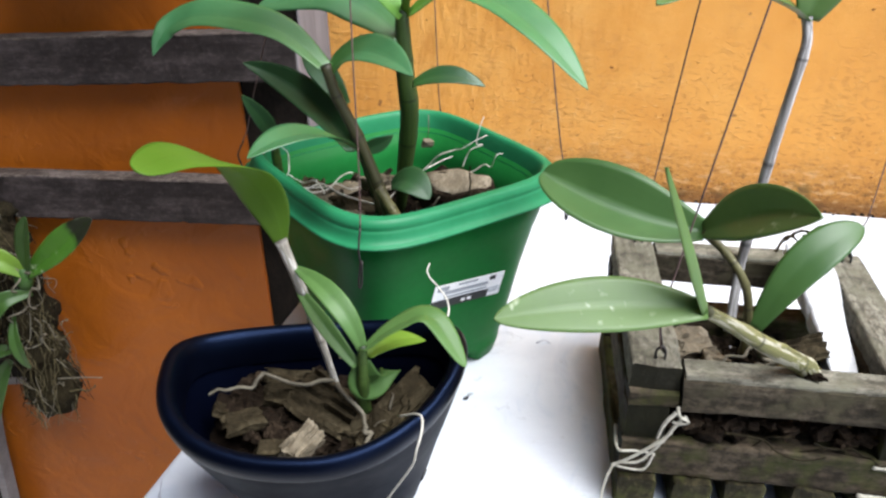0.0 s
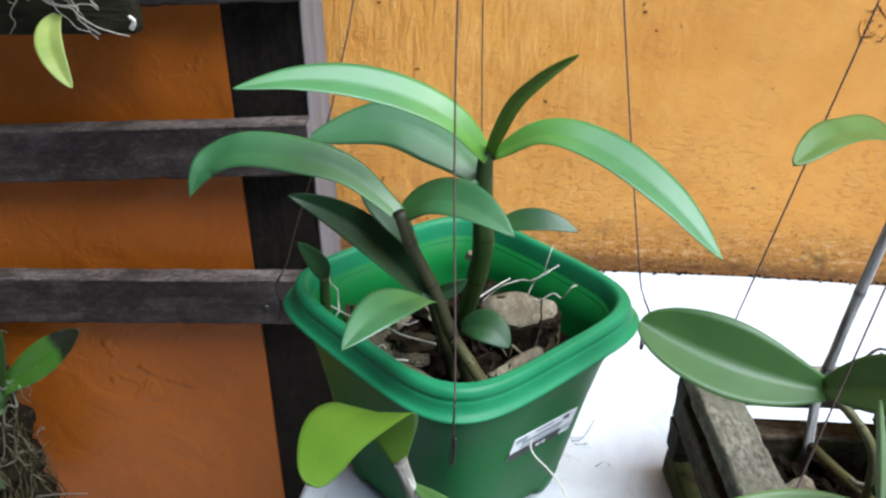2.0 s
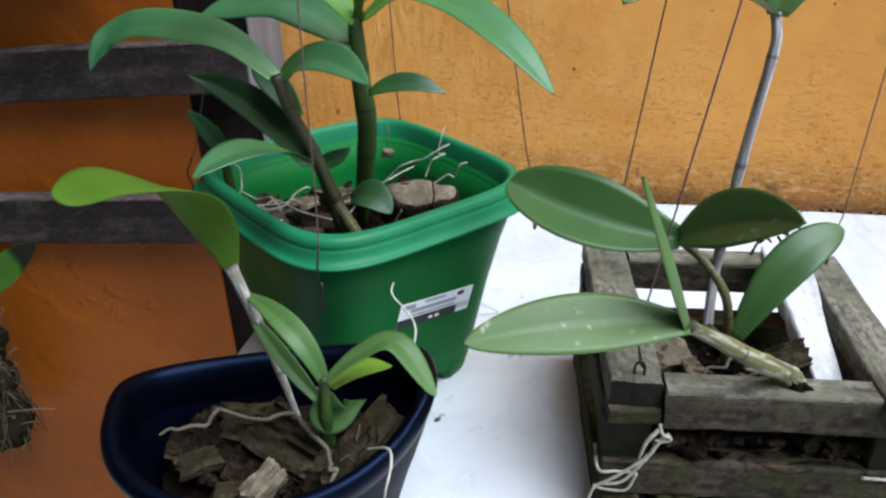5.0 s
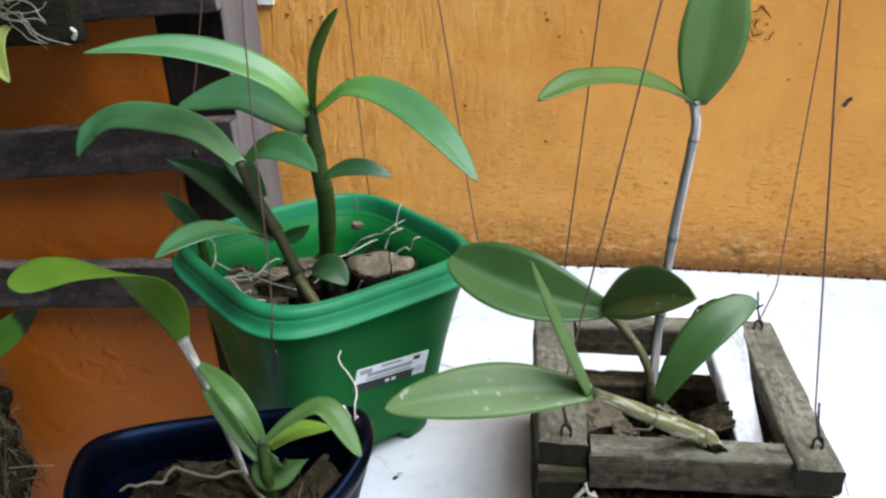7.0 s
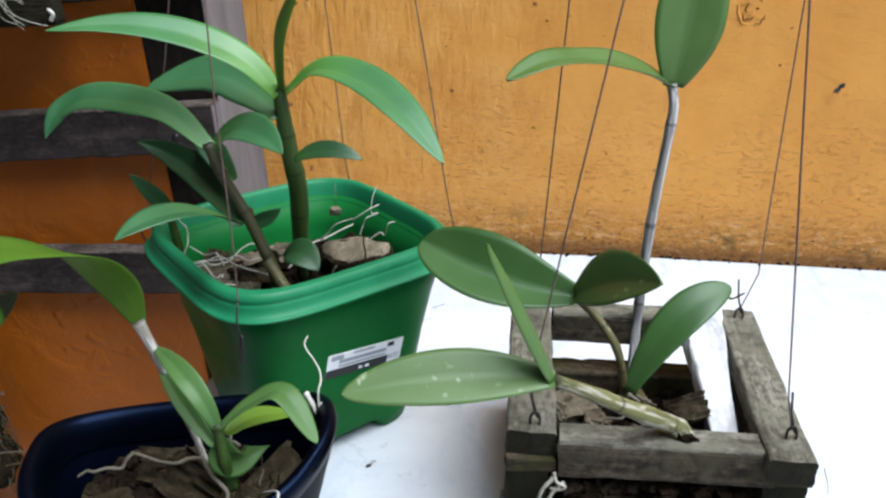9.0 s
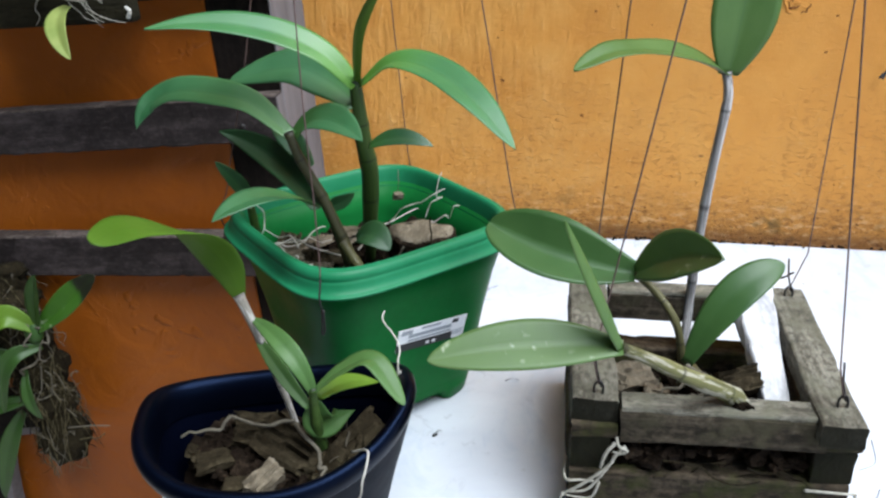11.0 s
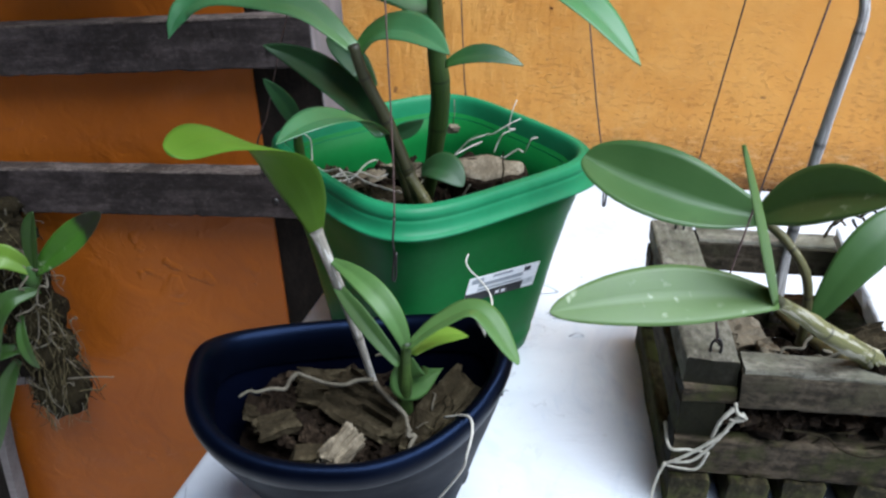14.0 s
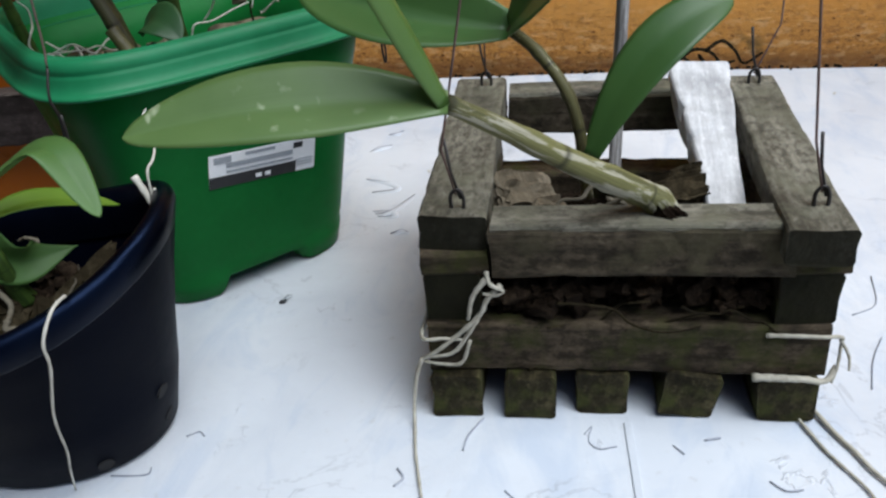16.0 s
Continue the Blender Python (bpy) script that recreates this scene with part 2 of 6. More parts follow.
def cane_material(name, dark, light, papery, amount, rings, rough=0.55):
    """Cane: streaks along the stem, torn pale sheath in patches, dark rings at the joints."""
    m, nt, b = material(name, light, rough, spec=0.35)
    streak = noise_tex(nt, coords(nt, (9, 1.5, 1), "UV"), 1.6, 5, 0.65, 0.3)
    patch = noise_tex(nt, coords(nt, (4.5, 3.2, 1), "UV"), 1.4, 6, 0.68, 0.8)
    fine = noise_tex(nt, coords(nt), 300, 3)
    col = ramp(nt, streak, [(0.32, dark), (0.68, light)])
    torn = ramp(nt, patch, [(0.62 - amount, grey(0)), (0.68 - amount, grey(0.85))])
    col = mix(nt, torn, col, ramp(nt, streak, [(0.3, tuple(0.55 * c for c in papery)), (0.65, papery)]))
    sep = nt.nodes.new("ShaderNodeSeparateXYZ")
    nt.links.new(coords(nt, (1, rings, 1), "UV"), sep.inputs[0])
    fr = nt.nodes.new("ShaderNodeMath")
    fr.operation = "FRACT"
    nt.links.new(sep.outputs["Y"], fr.inputs[0])
    ring = ramp(nt, fr.outputs[0], [(0.0, grey(0.8)), (0.035, grey(0)), (0.95, grey(0)), (1.0, grey(0.8))])
    col = mix(nt, ring, col, tuple(0.35 * c for c in dark))
    nt.links.new(col, b.inputs["Base Color"])
    bump(nt, b, mix(nt, 0.4, streak, mix(nt, 0.5, patch, fine)), 0.5, 0.0012)
    return m


def mottled(name, stops, scale, rough=0.6, spec=0.4, bumps=0.3, dist=0.002, stretch=(1, 1, 1), metal=0.0):
    m, nt, b = material(name, stops[0][1], rough, metal, spec)
    v = coords(nt, stretch)
    n = noise_tex(nt, v, scale, 6, 0.65)
    fine = noise_tex(nt, v, scale * 6, 3)
    nt.links.new(ramp(nt, mix(nt, 0.3, n, fine), stops), b.inputs["Base Color"])
    nt.links.new(ramp(nt, n, [(0.2, grey(max(rough - 0.1, 0.05))), (0.8, grey(min(rough + 0.12, 1)))]), b.inputs["Roughness"])
    if bumps:
        bump(nt, b, mix(nt, 0.4, n, fine), bumps, dist)
    return m


def table_paint():
    """White enamel, tinted blue to colour its shade; powdery, with wrinkles, brush marks and hairline cracks."""
    m, nt, b = material("white_table_paint", (0.8, 0.8, 0.8), 0.40, spec=0.4)
    v = coords(nt)
    big = noise_tex(nt, v, 6, 5, 0.6, 0.6)
    smear = noise_tex(nt, coords(nt, (1, 0.45, 1)), 22, 5, 0.62, 1.0)
    wrinkle = noise_tex(nt, v, 24, 4, 0.55, 1.6)
    vein = noise_tex(nt, v, 10, 6, 0.6, 1.6)
    fine = noise_tex(nt, v, 300, 3)
    col = ramp(nt, big, [(0.28, (0.415, 0.447, 0.500)), (0.5, (0.510, 0.538, 0.578)), (0.68, (0.560, 0.588, 0.624))])
    col = mix(nt, ramp(nt, smear, [(0.50, grey(0)), (0.66, grey(0.55))]), col, (0.37, 0.43, 0.525))
    thin = ramp(nt, vein, [(0.486, grey(0)), (0.5, grey(0.45)), (0.514, grey(0))])
    patch = ramp(nt, noise_tex(nt, v, 5, 3), [(0.50, grey(0)), (0.60, grey(1))])
    col = mix(nt, both(nt, thin, patch), col, (0.24, 0.25, 0.28))
    curl = ramp(nt, wrinkle, [(0.575, grey(0)), (0.60, grey(1)), (0.64, grey(0))])
    here = ramp(nt, noise_tex(nt, v, 13, 2), [(0.54, grey(0)), (0.60, grey(1))])
    # grey on the curled ridges, drawn for the shadows they cast
    col = mix(nt, both(nt, curl, here, ramp(nt, fine, [(0.4, grey(0.2)), (0.6, grey(0.6))])), col, (0.30, 0.315, 0.35))
    dust = ramp(nt, noise_tex(nt, v, 120, 3, 0.5), [(0.66, grey(0)), (0.78, grey(0.4))])
    col = mix(nt, dust, col, (0.38, 0.37, 0.36))
    nt.links.new(col, b.inputs["Base Color"])
    nt.links.new(ramp(nt, smear, [(0.3, grey(0.32)), (0.7, grey(0.52))]), b.inputs["Roughness"])
    h = mix(nt, 0.35, wrinkle, both(nt, curl, here))
    bump(nt, b, mix(nt, 0.08, h, fine), 0.45, 0.0035)
    return m


M_WALL = rough_wall()
M_BOARD = smooth_orange()
M_TABLE = table_paint()
M_RACK = wood("dark_stained_wood", (0.019, 0.0145, 0.0135), (0.070, 0.056, 0.054), scale=0.6, dirt=0.35)
M_RACK_GREY = wood("pale_grey_wood", (0.045, 0.034, 0.028), (0.17, 0.140, 0.125), scale=0.6)
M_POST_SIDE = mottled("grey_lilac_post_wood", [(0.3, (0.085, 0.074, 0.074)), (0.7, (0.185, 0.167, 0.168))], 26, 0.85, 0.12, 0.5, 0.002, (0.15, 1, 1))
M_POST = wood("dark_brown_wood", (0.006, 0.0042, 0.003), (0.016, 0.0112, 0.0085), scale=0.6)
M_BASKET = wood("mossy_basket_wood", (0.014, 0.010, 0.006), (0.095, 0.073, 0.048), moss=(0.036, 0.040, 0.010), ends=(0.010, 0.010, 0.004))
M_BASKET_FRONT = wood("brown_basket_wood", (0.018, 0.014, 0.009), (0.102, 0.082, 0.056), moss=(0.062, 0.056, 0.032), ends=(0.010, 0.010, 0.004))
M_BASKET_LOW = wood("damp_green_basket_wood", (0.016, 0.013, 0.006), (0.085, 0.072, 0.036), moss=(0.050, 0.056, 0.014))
# lighter copy of the slat wood: light from above put into its colour
M_BASKET_TOP = wood("weathered_toplit_basket_wood", (0.075, 0.068, 0.050), (0.235, 0.222, 0.178), moss=(0.112, 0.110, 0.078), ends=(0.008, 0.0075, 0.003))
M_BASKET_PALE = wood("bleached_basket_wood", (0.40, 0.40, 0.41), (0.64, 0.65, 0.66), ends=(0.05, 0.045, 0.035), dirt=0.15)
M_LOG = mottled("bark_log", [(0.3, (0.004, 0.003, 0.002)), (0.55, (0.018, 0.014, 0.007)), (0.75, (0.065, 0.053, 0.027))], 55, 0.9, 0.08, 1.0, 0.008, (1, 1, 0.4))
M_PLAQUE = mottled("black_fern_plaque", [(0.3, (0.0055, 0.005, 0.0032)), (0.6, (0.022, 0.0195, 0.011)), (0.8, (0.056, 0.050, 0.028))], 45, 0.95, 0.08, 0.9, 0.006, (0.3, 1, 1))
M_GREEN = mottled("green_plastic", [(0.3, (0.0064, 0.092, 0.0175)), (0.7, (0.0098, 0.119, 0.0250))], 30, 0.38, 0.05, 0.08, 0.001)
M_RIM = mottled("green_plastic_rim", [(0.3, (0.0105, 0.130, 0.050)), (0.7, (0.016, 0.165, 0.070))], 30, 0.46, 0.20, 0.05, 0.001)
M_BLUE = mottled("dark_blue_plastic", [(0.3, (0.0004, 0.0007, 0.0026)), (0.7, (0.0008, 0.0013, 0.0044))], 24, 0.46, 0.035, 0.12, 0.002)
M_BLUE_RIM = mottled("dark_blue_plastic_rim", [(0.3, (0.0004, 0.0007, 0.0020)), (0.7, (0.0008, 0.0013, 0.0036))], 24, 0.32, 0.15, 0.12, 0.002)
for plastic in (M_BLUE, M_BLUE_RIM):
    plastic.node_tree.nodes["Principled BSDF"].inputs["Specular Tint"].default_value = (0.26, 0.44, 1.0, 1)
M_HOLE = material("hole_black", (0.004, 0.004, 0.005), 0.9)[0]
M_BARK = mottled("pine_bark", [(0.25, (0.006, 0.005, 0.003)), (0.5, (0.026, 0.020, 0.011)), (0.75, (0.085, 0.070, 0.042))], 60, 0.9, 0.06, 0.9, 0.004)
M_BARK_DARK = mottled("dark_pine_bark", [(0.25, (0.003, 0.0021, 0.0015)), (0.5, (0.012, 0.0080, 0.0050)), (0.78, (0.060, 0.042, 0.027))], 75, 0.95, 0.06, 1.0, 0.005)
M_BARK_GREY = mottled("grey_bark_chip", [(0.25, (0.034, 0.027, 0.018)), (0.5, (0.135, 0.112, 0.078)), (0.75, (0.33, 0.285, 0.215))], 70, 0.9, 0.08, 0.8, 0.003, (1, 0.3, 1))
M_SOIL = mottled("dark_bark_mix", [(0.3, (0.003, 0.0022, 0.0016)), (0.7, (0.014, 0.0090, 0.0060))], 120, 0.95, 0.05, 1.0, 0.006)
M_ROOT = mottled("dry_root", [(0.3, (0.045, 0.038, 0.026)), (0.7, (0.155, 0.138, 0.102))], 90, 0.8, 0.3, 0.4, 0.001)
M_FIBRE = mottled("grey_moss_fibre", [(0.3, (0.022, 0.017, 0.007)), (0.7, (0.095, 0.078, 0.038))], 90, 0.9, 0.2, 0.4, 0.001)
M_ROOT_WHITE = mottled("white_root", [(0.3, (0.34, 0.33, 0.28)), (0.7, (0.60, 0.58, 0.52))], 90, 0.7, 0.3, 0.3, 0.001)
M_ROOT_CREAM = mottled("cream_root", [(0.3, (0.21, 0.195, 0.150)), (0.7, (0.48, 0.455, 0.385))], 110, 0.75, 0.3, 0.4, 0.001)
M_WIRE = mottled("rusty_wire", [(0.3, (0.075, 0.046, 0.041)), (0.7, (0.175, 0.116, 0.106))], 200, 0.55, 0.4, 0.2, 0.001, metal=0.5)
M_WIRE_DARK = mottled("dark_iron_wire", [(0.3, (0.018, 0.017, 0.017)), (0.7, (0.060, 0.054, 0.052))], 200, 0.5, 0.4, 0.2, 0.001, metal=0.6)
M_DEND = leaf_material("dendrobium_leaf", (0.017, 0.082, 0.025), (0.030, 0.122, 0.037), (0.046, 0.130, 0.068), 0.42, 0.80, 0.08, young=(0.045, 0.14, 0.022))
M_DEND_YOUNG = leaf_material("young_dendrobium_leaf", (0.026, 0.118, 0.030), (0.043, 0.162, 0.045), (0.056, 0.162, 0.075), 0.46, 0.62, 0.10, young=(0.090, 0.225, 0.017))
# darker copy of the leaf green, with the shade put into it
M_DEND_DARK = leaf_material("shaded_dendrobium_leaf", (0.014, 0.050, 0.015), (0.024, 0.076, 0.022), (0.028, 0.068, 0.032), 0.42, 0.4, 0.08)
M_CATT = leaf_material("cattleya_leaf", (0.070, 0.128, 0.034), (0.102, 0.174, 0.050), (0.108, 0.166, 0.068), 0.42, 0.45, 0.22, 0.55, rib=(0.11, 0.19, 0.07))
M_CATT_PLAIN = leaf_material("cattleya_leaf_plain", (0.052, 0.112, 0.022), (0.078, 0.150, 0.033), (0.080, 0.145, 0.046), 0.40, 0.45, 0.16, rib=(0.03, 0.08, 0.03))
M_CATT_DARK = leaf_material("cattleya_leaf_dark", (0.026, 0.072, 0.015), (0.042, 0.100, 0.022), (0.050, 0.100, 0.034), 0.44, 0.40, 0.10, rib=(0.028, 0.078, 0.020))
M_SEED = leaf_material("bright_seedling_leaf", (0.058, 0.130, 0.008), (0.088, 0.172, 0.014), (0.082, 0.160, 0.024), 0.46, 0.30, 0.32)
M_SEED_SMALL = leaf_material("seedling_leaf", (0.046, 0.105, 0.024), (0.072, 0.146, 0.038), (0.074, 0.140, 0.050), 0.46, 0.30, 0.12)
M_LEAF_TIP = leaf_material("leaf_with_dark_tip", (0.032, 0.105, 0.008), (0.055, 0.150, 0.014), (0.055, 0.135, 0.022), 0.36, 0.5, 0.15, speck=0.5, dying=(0.010, 0.012, 0.005))
M_YOUNG_EPI = leaf_material("lime_green_leaf", (0.072, 0.145, 0.010), (0.110, 0.195, 0.018), (0.105, 0.175, 0.032), 0.46, 0.35, 0.12)
M_EPI = leaf_material("olive_green_leaf", (0.018, 0.050, 0.007), (0.032, 0.077, 0.012), (0.036, 0.074, 0.021), 0.42, 0.4, 0.10)
M_YELLOW = leaf_material("yellow_green_leaf", (0.135, 0.190, 0.038), (0.235, 0.275, 0.078), (0.19, 0.235, 0.060), 0.5, 0.3, 0.15)
M_CANE_DARK = cane_material("dark_green_cane", (0.016, 0.036, 0.007), (0.052, 0.098, 0.016), (0.11, 0.095, 0.055), -0.06, 5)
M_CANE_GREEN = cane_material("green_cane", (0.045, 0.13, 0.018), (0.085, 0.21, 0.035), (0.20, 0.24, 0.12), -0.1, 2)
M_CANE_SHEATH = cane_material("papery_cane_sheath", (0.125, 0.115, 0.112), (0.27, 0.255, 0.245), (0.52, 0.51, 0.50), 0.14, 4)
M_CANE_MAROON = cane_material("brown_green_cane", (0.016, 0.015, 0.007), (0.050, 0.048, 0.017), (0.12, 0.10, 0.06), -0.04, 5)
M_CANE_PALE = cane_material("pale_cane_sheath", (0.14, 0.125, 0.10), (0.30, 0.28, 0.245), (0.60, 0.585, 0.55), 0.10, 3)
M_CANE_OLIVE = cane_material("olive_cane", (0.040, 0.040, 0.013), (0.150, 0.145, 0.052), (0.36, 0.345, 0.27), 0.12, 3, 0.75)
M_CANE_BROWN = cane_material("brown_cane", (0.028, 0.024, 0.010), (0.085, 0.080, 0.026), (0.34, 0.32, 0.22), 0.03, 3)
M_LABEL = mottled("label_paper", [(0.3, (0.70, 0.71, 0.72)), (0.7, (0.80, 0.80, 0.80))], 80, 0.5, 0.4, 0.05, 0.0005)
M_INK = mottled("label_ink", [(0.3, (0.010, 0.010, 0.011)), (0.7, (0.03, 0.03, 0.03))], 80, 0.5, 0.4, 0.0)
M_INK_GREY = mottled("label_grey_ink", [(0.3, (0.22, 0.24, 0.26)), (0.7, (0.36, 0.38, 0.40))], 80, 0.5, 0.4, 0.0)
M_CRACK = mottled("grey_worn_paint", [(0.3, (0.17, 0.185, 0.225)), (0.7, (0.40, 0.42, 0.47))], 60, 0.7, 0.2, 0.3, 0.001)
M_PIT = mottled("dark_chipped_paint", [(0.3, (0.09, 0.036, 0.012)), (0.7, (0.24, 0.10, 0.030))], 90, 0.9, 0.1, 0.4, 0.001)
M_GROUND = mottled("concrete_floor", [(0.3, (0.34, 0.33, 0.31)), (0.7, (0.48, 0.47, 0.45))], 6, 0.85, 0.3, 0.4, 0.004)
M_BLOCKER = mottled("grey_blocker", [(0.3, (0.10, 0.095, 0.09)), (0.7, (0.16, 0.155, 0.15))], 5, 0.85, 0.3, 0.3, 0.004)
M_PLASTER = mottled("white_plaster", [(0.3, (0.55, 0.54, 0.52)), (0.7, (0.75, 0.74, 0.72))], 60, 0.85, 0.3, 0.6, 0.003)


# ---- builders ----
def obj(name, bm, mat, parent=None, label="", m=None, smooth=True, kind=""):
    me = bpy.data.meshes.new(name)
    bmesh.ops.recalc_face_normals(bm, faces=bm.faces)
    bm.to_mesh(me)
    bm.free()
    for p in me.polygons:
        p.use_smooth = smooth
    me.materials.append(mat)
    ob = new(name, me)
    if m is not None:
        ob.matrix_world = m
    if parent:
        ob.parent = parent
    return tagged(ob, label=label, kind=kind)


part = obj


def thing(name, label, category, group="", kind="", at=(0, 0, 0)):
    ob = new(name)
    ob.empty_display_size = 0.02
    ob.location = at
    bpy.context.view_layer.update()
    return tagged(ob, label, category, group, kind)


def under(ob, parent):
    """Hang a part built in world coordinates under a thing."""
    ob.parent = parent
    ob.matrix_parent_inverse = parent.matrix_world.inverted()
    return ob


def box_bm(sx, sy, sz, bevel=0.002, jitter=0.0, rng=None):
    bm = bmesh.new()
    bmesh.ops.create_cube(bm, size=1)
    for v in bm.verts:
        v.co = Vector((v.co.x * sx, v.co.y * sy, v.co.z * sz))
        if jitter:
            v.co += Vector([rng.uniform(-jitter, jitter) for _ in range(3)])
    if bevel:
        bmesh.ops.bevel(bm, geom=list(bm.edges), offset=bevel, segments=2, affect="EDGES", profile=0.6)
    return bm


def slat_bm(sx, sy, sz, rng, worn=0.0012, chips=0.004):
    """A weathered slat along x: rounded corners, wavy worn edges and small chips out of them."""
    seed = Vector((rng.uniform(0, 90), rng.uniform(0, 90), rng.uniform(0, 90)))
    n = max(10, int(sx / 0.007))
    c = 0.0022
    cross = []
    for qy, qz in ((1, 1), (-1, 1), (-1, -1), (1, -1)):
        a0 = math.atan2(qz, qy)
        for da in (-0.6, 0.0, 0.6):
            cross.append((qy * (sy / 2 - c) + c * 1.2 * math.cos(a0 + da), qz * (sz / 2 - c) + c * 1.2 * math.sin(a0 + da), True))
        if qy == qz:
            cross.append((0.0, qz * sz / 2, False))
        else:
            cross.append((qy * sy / 2, 0.0, False))
    bm = bmesh.new()
    rings = []
    for k in range(n + 1):
        x = (k / n - 0.5) * sx
        ring = []
        for y, z, corner in cross:
            p = Vector((x, y, z))
            q = p + noise.noise_vector(Vector((x * 28, y * 70, z * 70)) + seed) * worn
            if corner:
                bite = max(0.0, noise.noise(Vector((x * 60, y * 40, z * 40)) - seed) - 0.22) * chips
                q -= Vector((0, y, z)).normalized() * bite
            if k in (0, n):
                q.x += noise.noise(Vector((y * 150, z * 150, k)) + seed) * worn * 1.2
            ring.append(bm.verts.new(q))
        rings.append(ring)
    m = len(cross)
    for a, b in zip(rings, rings[1:]):
        for j in range(m):
            bm.faces.new((a[j], b[j], b[(j + 1) % m], a[(j + 1) % m]))
    bm.faces.new(rings[0])
    bm.faces.new(rings[-1][::-1])
    bmesh.ops.recalc_face_normals(bm, faces=list(bm.faces))
    return bm


def tube_bm(points, radii, sides=8, caps=True):
    """A tube along a polyline; radii: one number or one for each point."""
    pts = [Vector(p) for p in points]
    if isinstance(radii, (int, float)):
        radii = [radii] * len(pts)
    bm = bmesh.new()
    uv = bm.loops.layers.uv.new("UVMap")
    rings = []
    t0 = (pts[1] - pts[0]).normalized()
    ref = t0.orthogonal().normalized()
    for k, p in enumerate(pts):
        a, b = pts[max(k - 1, 0)], pts[min(k + 1, len(pts) - 1)]
        t = (b - a).normalized()
        ref = (ref - t * ref.dot(t)).normalized()
        bi = t.cross(ref)
        rings.append([bm.verts.new(p + radii[k] * (math.cos(2 * math.pi * s / sides) * ref + math.sin(2 * math.pi * s / sides) * bi)) for s in range(sides)])
    for k, (r0, r1) in enumerate(zip(rings, rings[1:])):
        for s in range(sides):
            f = bm.faces.new((r0[s], r0[(s + 1) % sides], r1[(s + 1) % sides], r1[s]))
            for c, w in zip(f.loops, ((s, k), (s + 1, k), (s + 1, k + 1), (s, k + 1))):
                c[uv].uv = (w[0] / sides, w[1] / (len(pts) - 1))
    if caps:
        bm.faces.new(rings[0][::-1])
        bm.faces.new(rings[-1])
    return bm


def bezier(a, c, b, n):
    a, c, b = Vector(a), Vector(c), Vector(b)
    return [(1 - t) ** 2 * a + 2 * t * (1 - t) * c + t * t * b for t in [k / n for k in range(n + 1)]]


def through_mid(a, mid, b, n):
    """A smooth arc from a over mid to b."""
    a, mid, b = Vector(a), Vector(mid), Vector(b)
    return bezier(a, 2 * mid - 0.5 * (a + b), b, n)


def leaf_bm(base, mid, tip, width, up=(0, 0, 1), up_tip=None, ease=1.0, waist=0.0, fold=0.25, widest=0.45, stem=0.18, sharp=1.0, thick=0.0012, n=22, keel=0.35):
    """A strap or oval leaf that arches from base over mid to tip: a keel along the middle, two blades raised by fold, and a real thickness."""
    line = through_mid(base, mid, tip, n) if not isinstance(mid, list) else smooth_line([base] + mid + [tip], 7)
    n = len(line) - 1
    ends = (0.0, 0.35, 0.6, 0.78, 0.89, 0.95, 0.98, 1.0)
    along = [k / n for k in range(n - 1)] + [(n - 1 + f) / n for f in ends]
    line = list(line[:-2]) + [line[-2].lerp(line[-1], f) for f in ends]
    n = len(line) - 1
    across = 5
    bm = bmesh.new()
    uv = bm.loops.layers.uv.new("UVMap")
    where = {}
    top, low = [], []
    up0 = Vector(up).normalized()
    up1 = Vector(up_tip).normalized() if up_tip else up0
    for k, p in enumerate(line):
        t = along[k]
        up = up0.lerp(up1, t ** ease)
        d = (line[min(k + 1, n)] - line[max(k - 1, 0)]).normalized()
        side = d.cross(up)
        side = side.normalized() if side.length > 1e-6 else d.orthogonal().normalized()
        nor = side.cross(d).normalized()
        if t < widest:
            w = stem + (1 - stem) * math.sin(0.5 * math.pi * t / widest) ** 1.0
        else:
            w = max(math.cos(0.5 * math.pi * (t - widest) / (1 - widest)), 0.0) ** (0.75 * sharp)
        w *= 1 - waist * math.exp(-((t - 0.60) / 0.16) ** 2)
        w = max(w, 0.03) * width / 2
        rt, rl = [], []
        for j in range(-across, across + 1):
            s = j / across
            h = fold * w * (abs(s) ** 1.18) - 0.030 * keel * width * math.exp(-(s / 0.12) ** 2) * min(1, 4 * t * (1 - t))
            q = p + side * (s * w) + nor * h
            edge = 1.0 - 0.75 * abs(s) ** 3
            rt.append(bm.verts.new(q + nor * thick * edge * 0.5))
            rl.append(bm.verts.new(q - nor * thick * edge * 0.5))
            where[rt[-1]] = where[rl[-1]] = (0.5 + 0.5 * s, t)
        top.append(rt)
        low.append(rl)
    m = 2 * across
    for k in range(n):
        for j in range(m):
            bm.faces.new((top[k][j], top[k + 1][j], top[k + 1][j + 1], top[k][j + 1]))
            bm.faces.new((low[k][j], low[k][j + 1], low[k + 1][j + 1], low[k + 1][j]))
        bm.faces.new((top[k][0], low[k][0], low[k + 1][0], top[k + 1][0]))
        bm.faces.new((top[k][m], top[k + 1][m], low[k + 1][m], low[k][m]))
    for r in (0, n):
        for j in range(m):
            bm.faces.new((top[r][j], top[r][j + 1], low[r][j + 1], low[r][j]))
    for f in bm.faces:
        for c in f.loops:
            c[uv].uv = where[c.vert]
    return bm


def leaf(parent, mat, *args, label="", **kw):
    return under(obj("leaf", leaf_bm(*args, **kw), mat, label=label), parent)


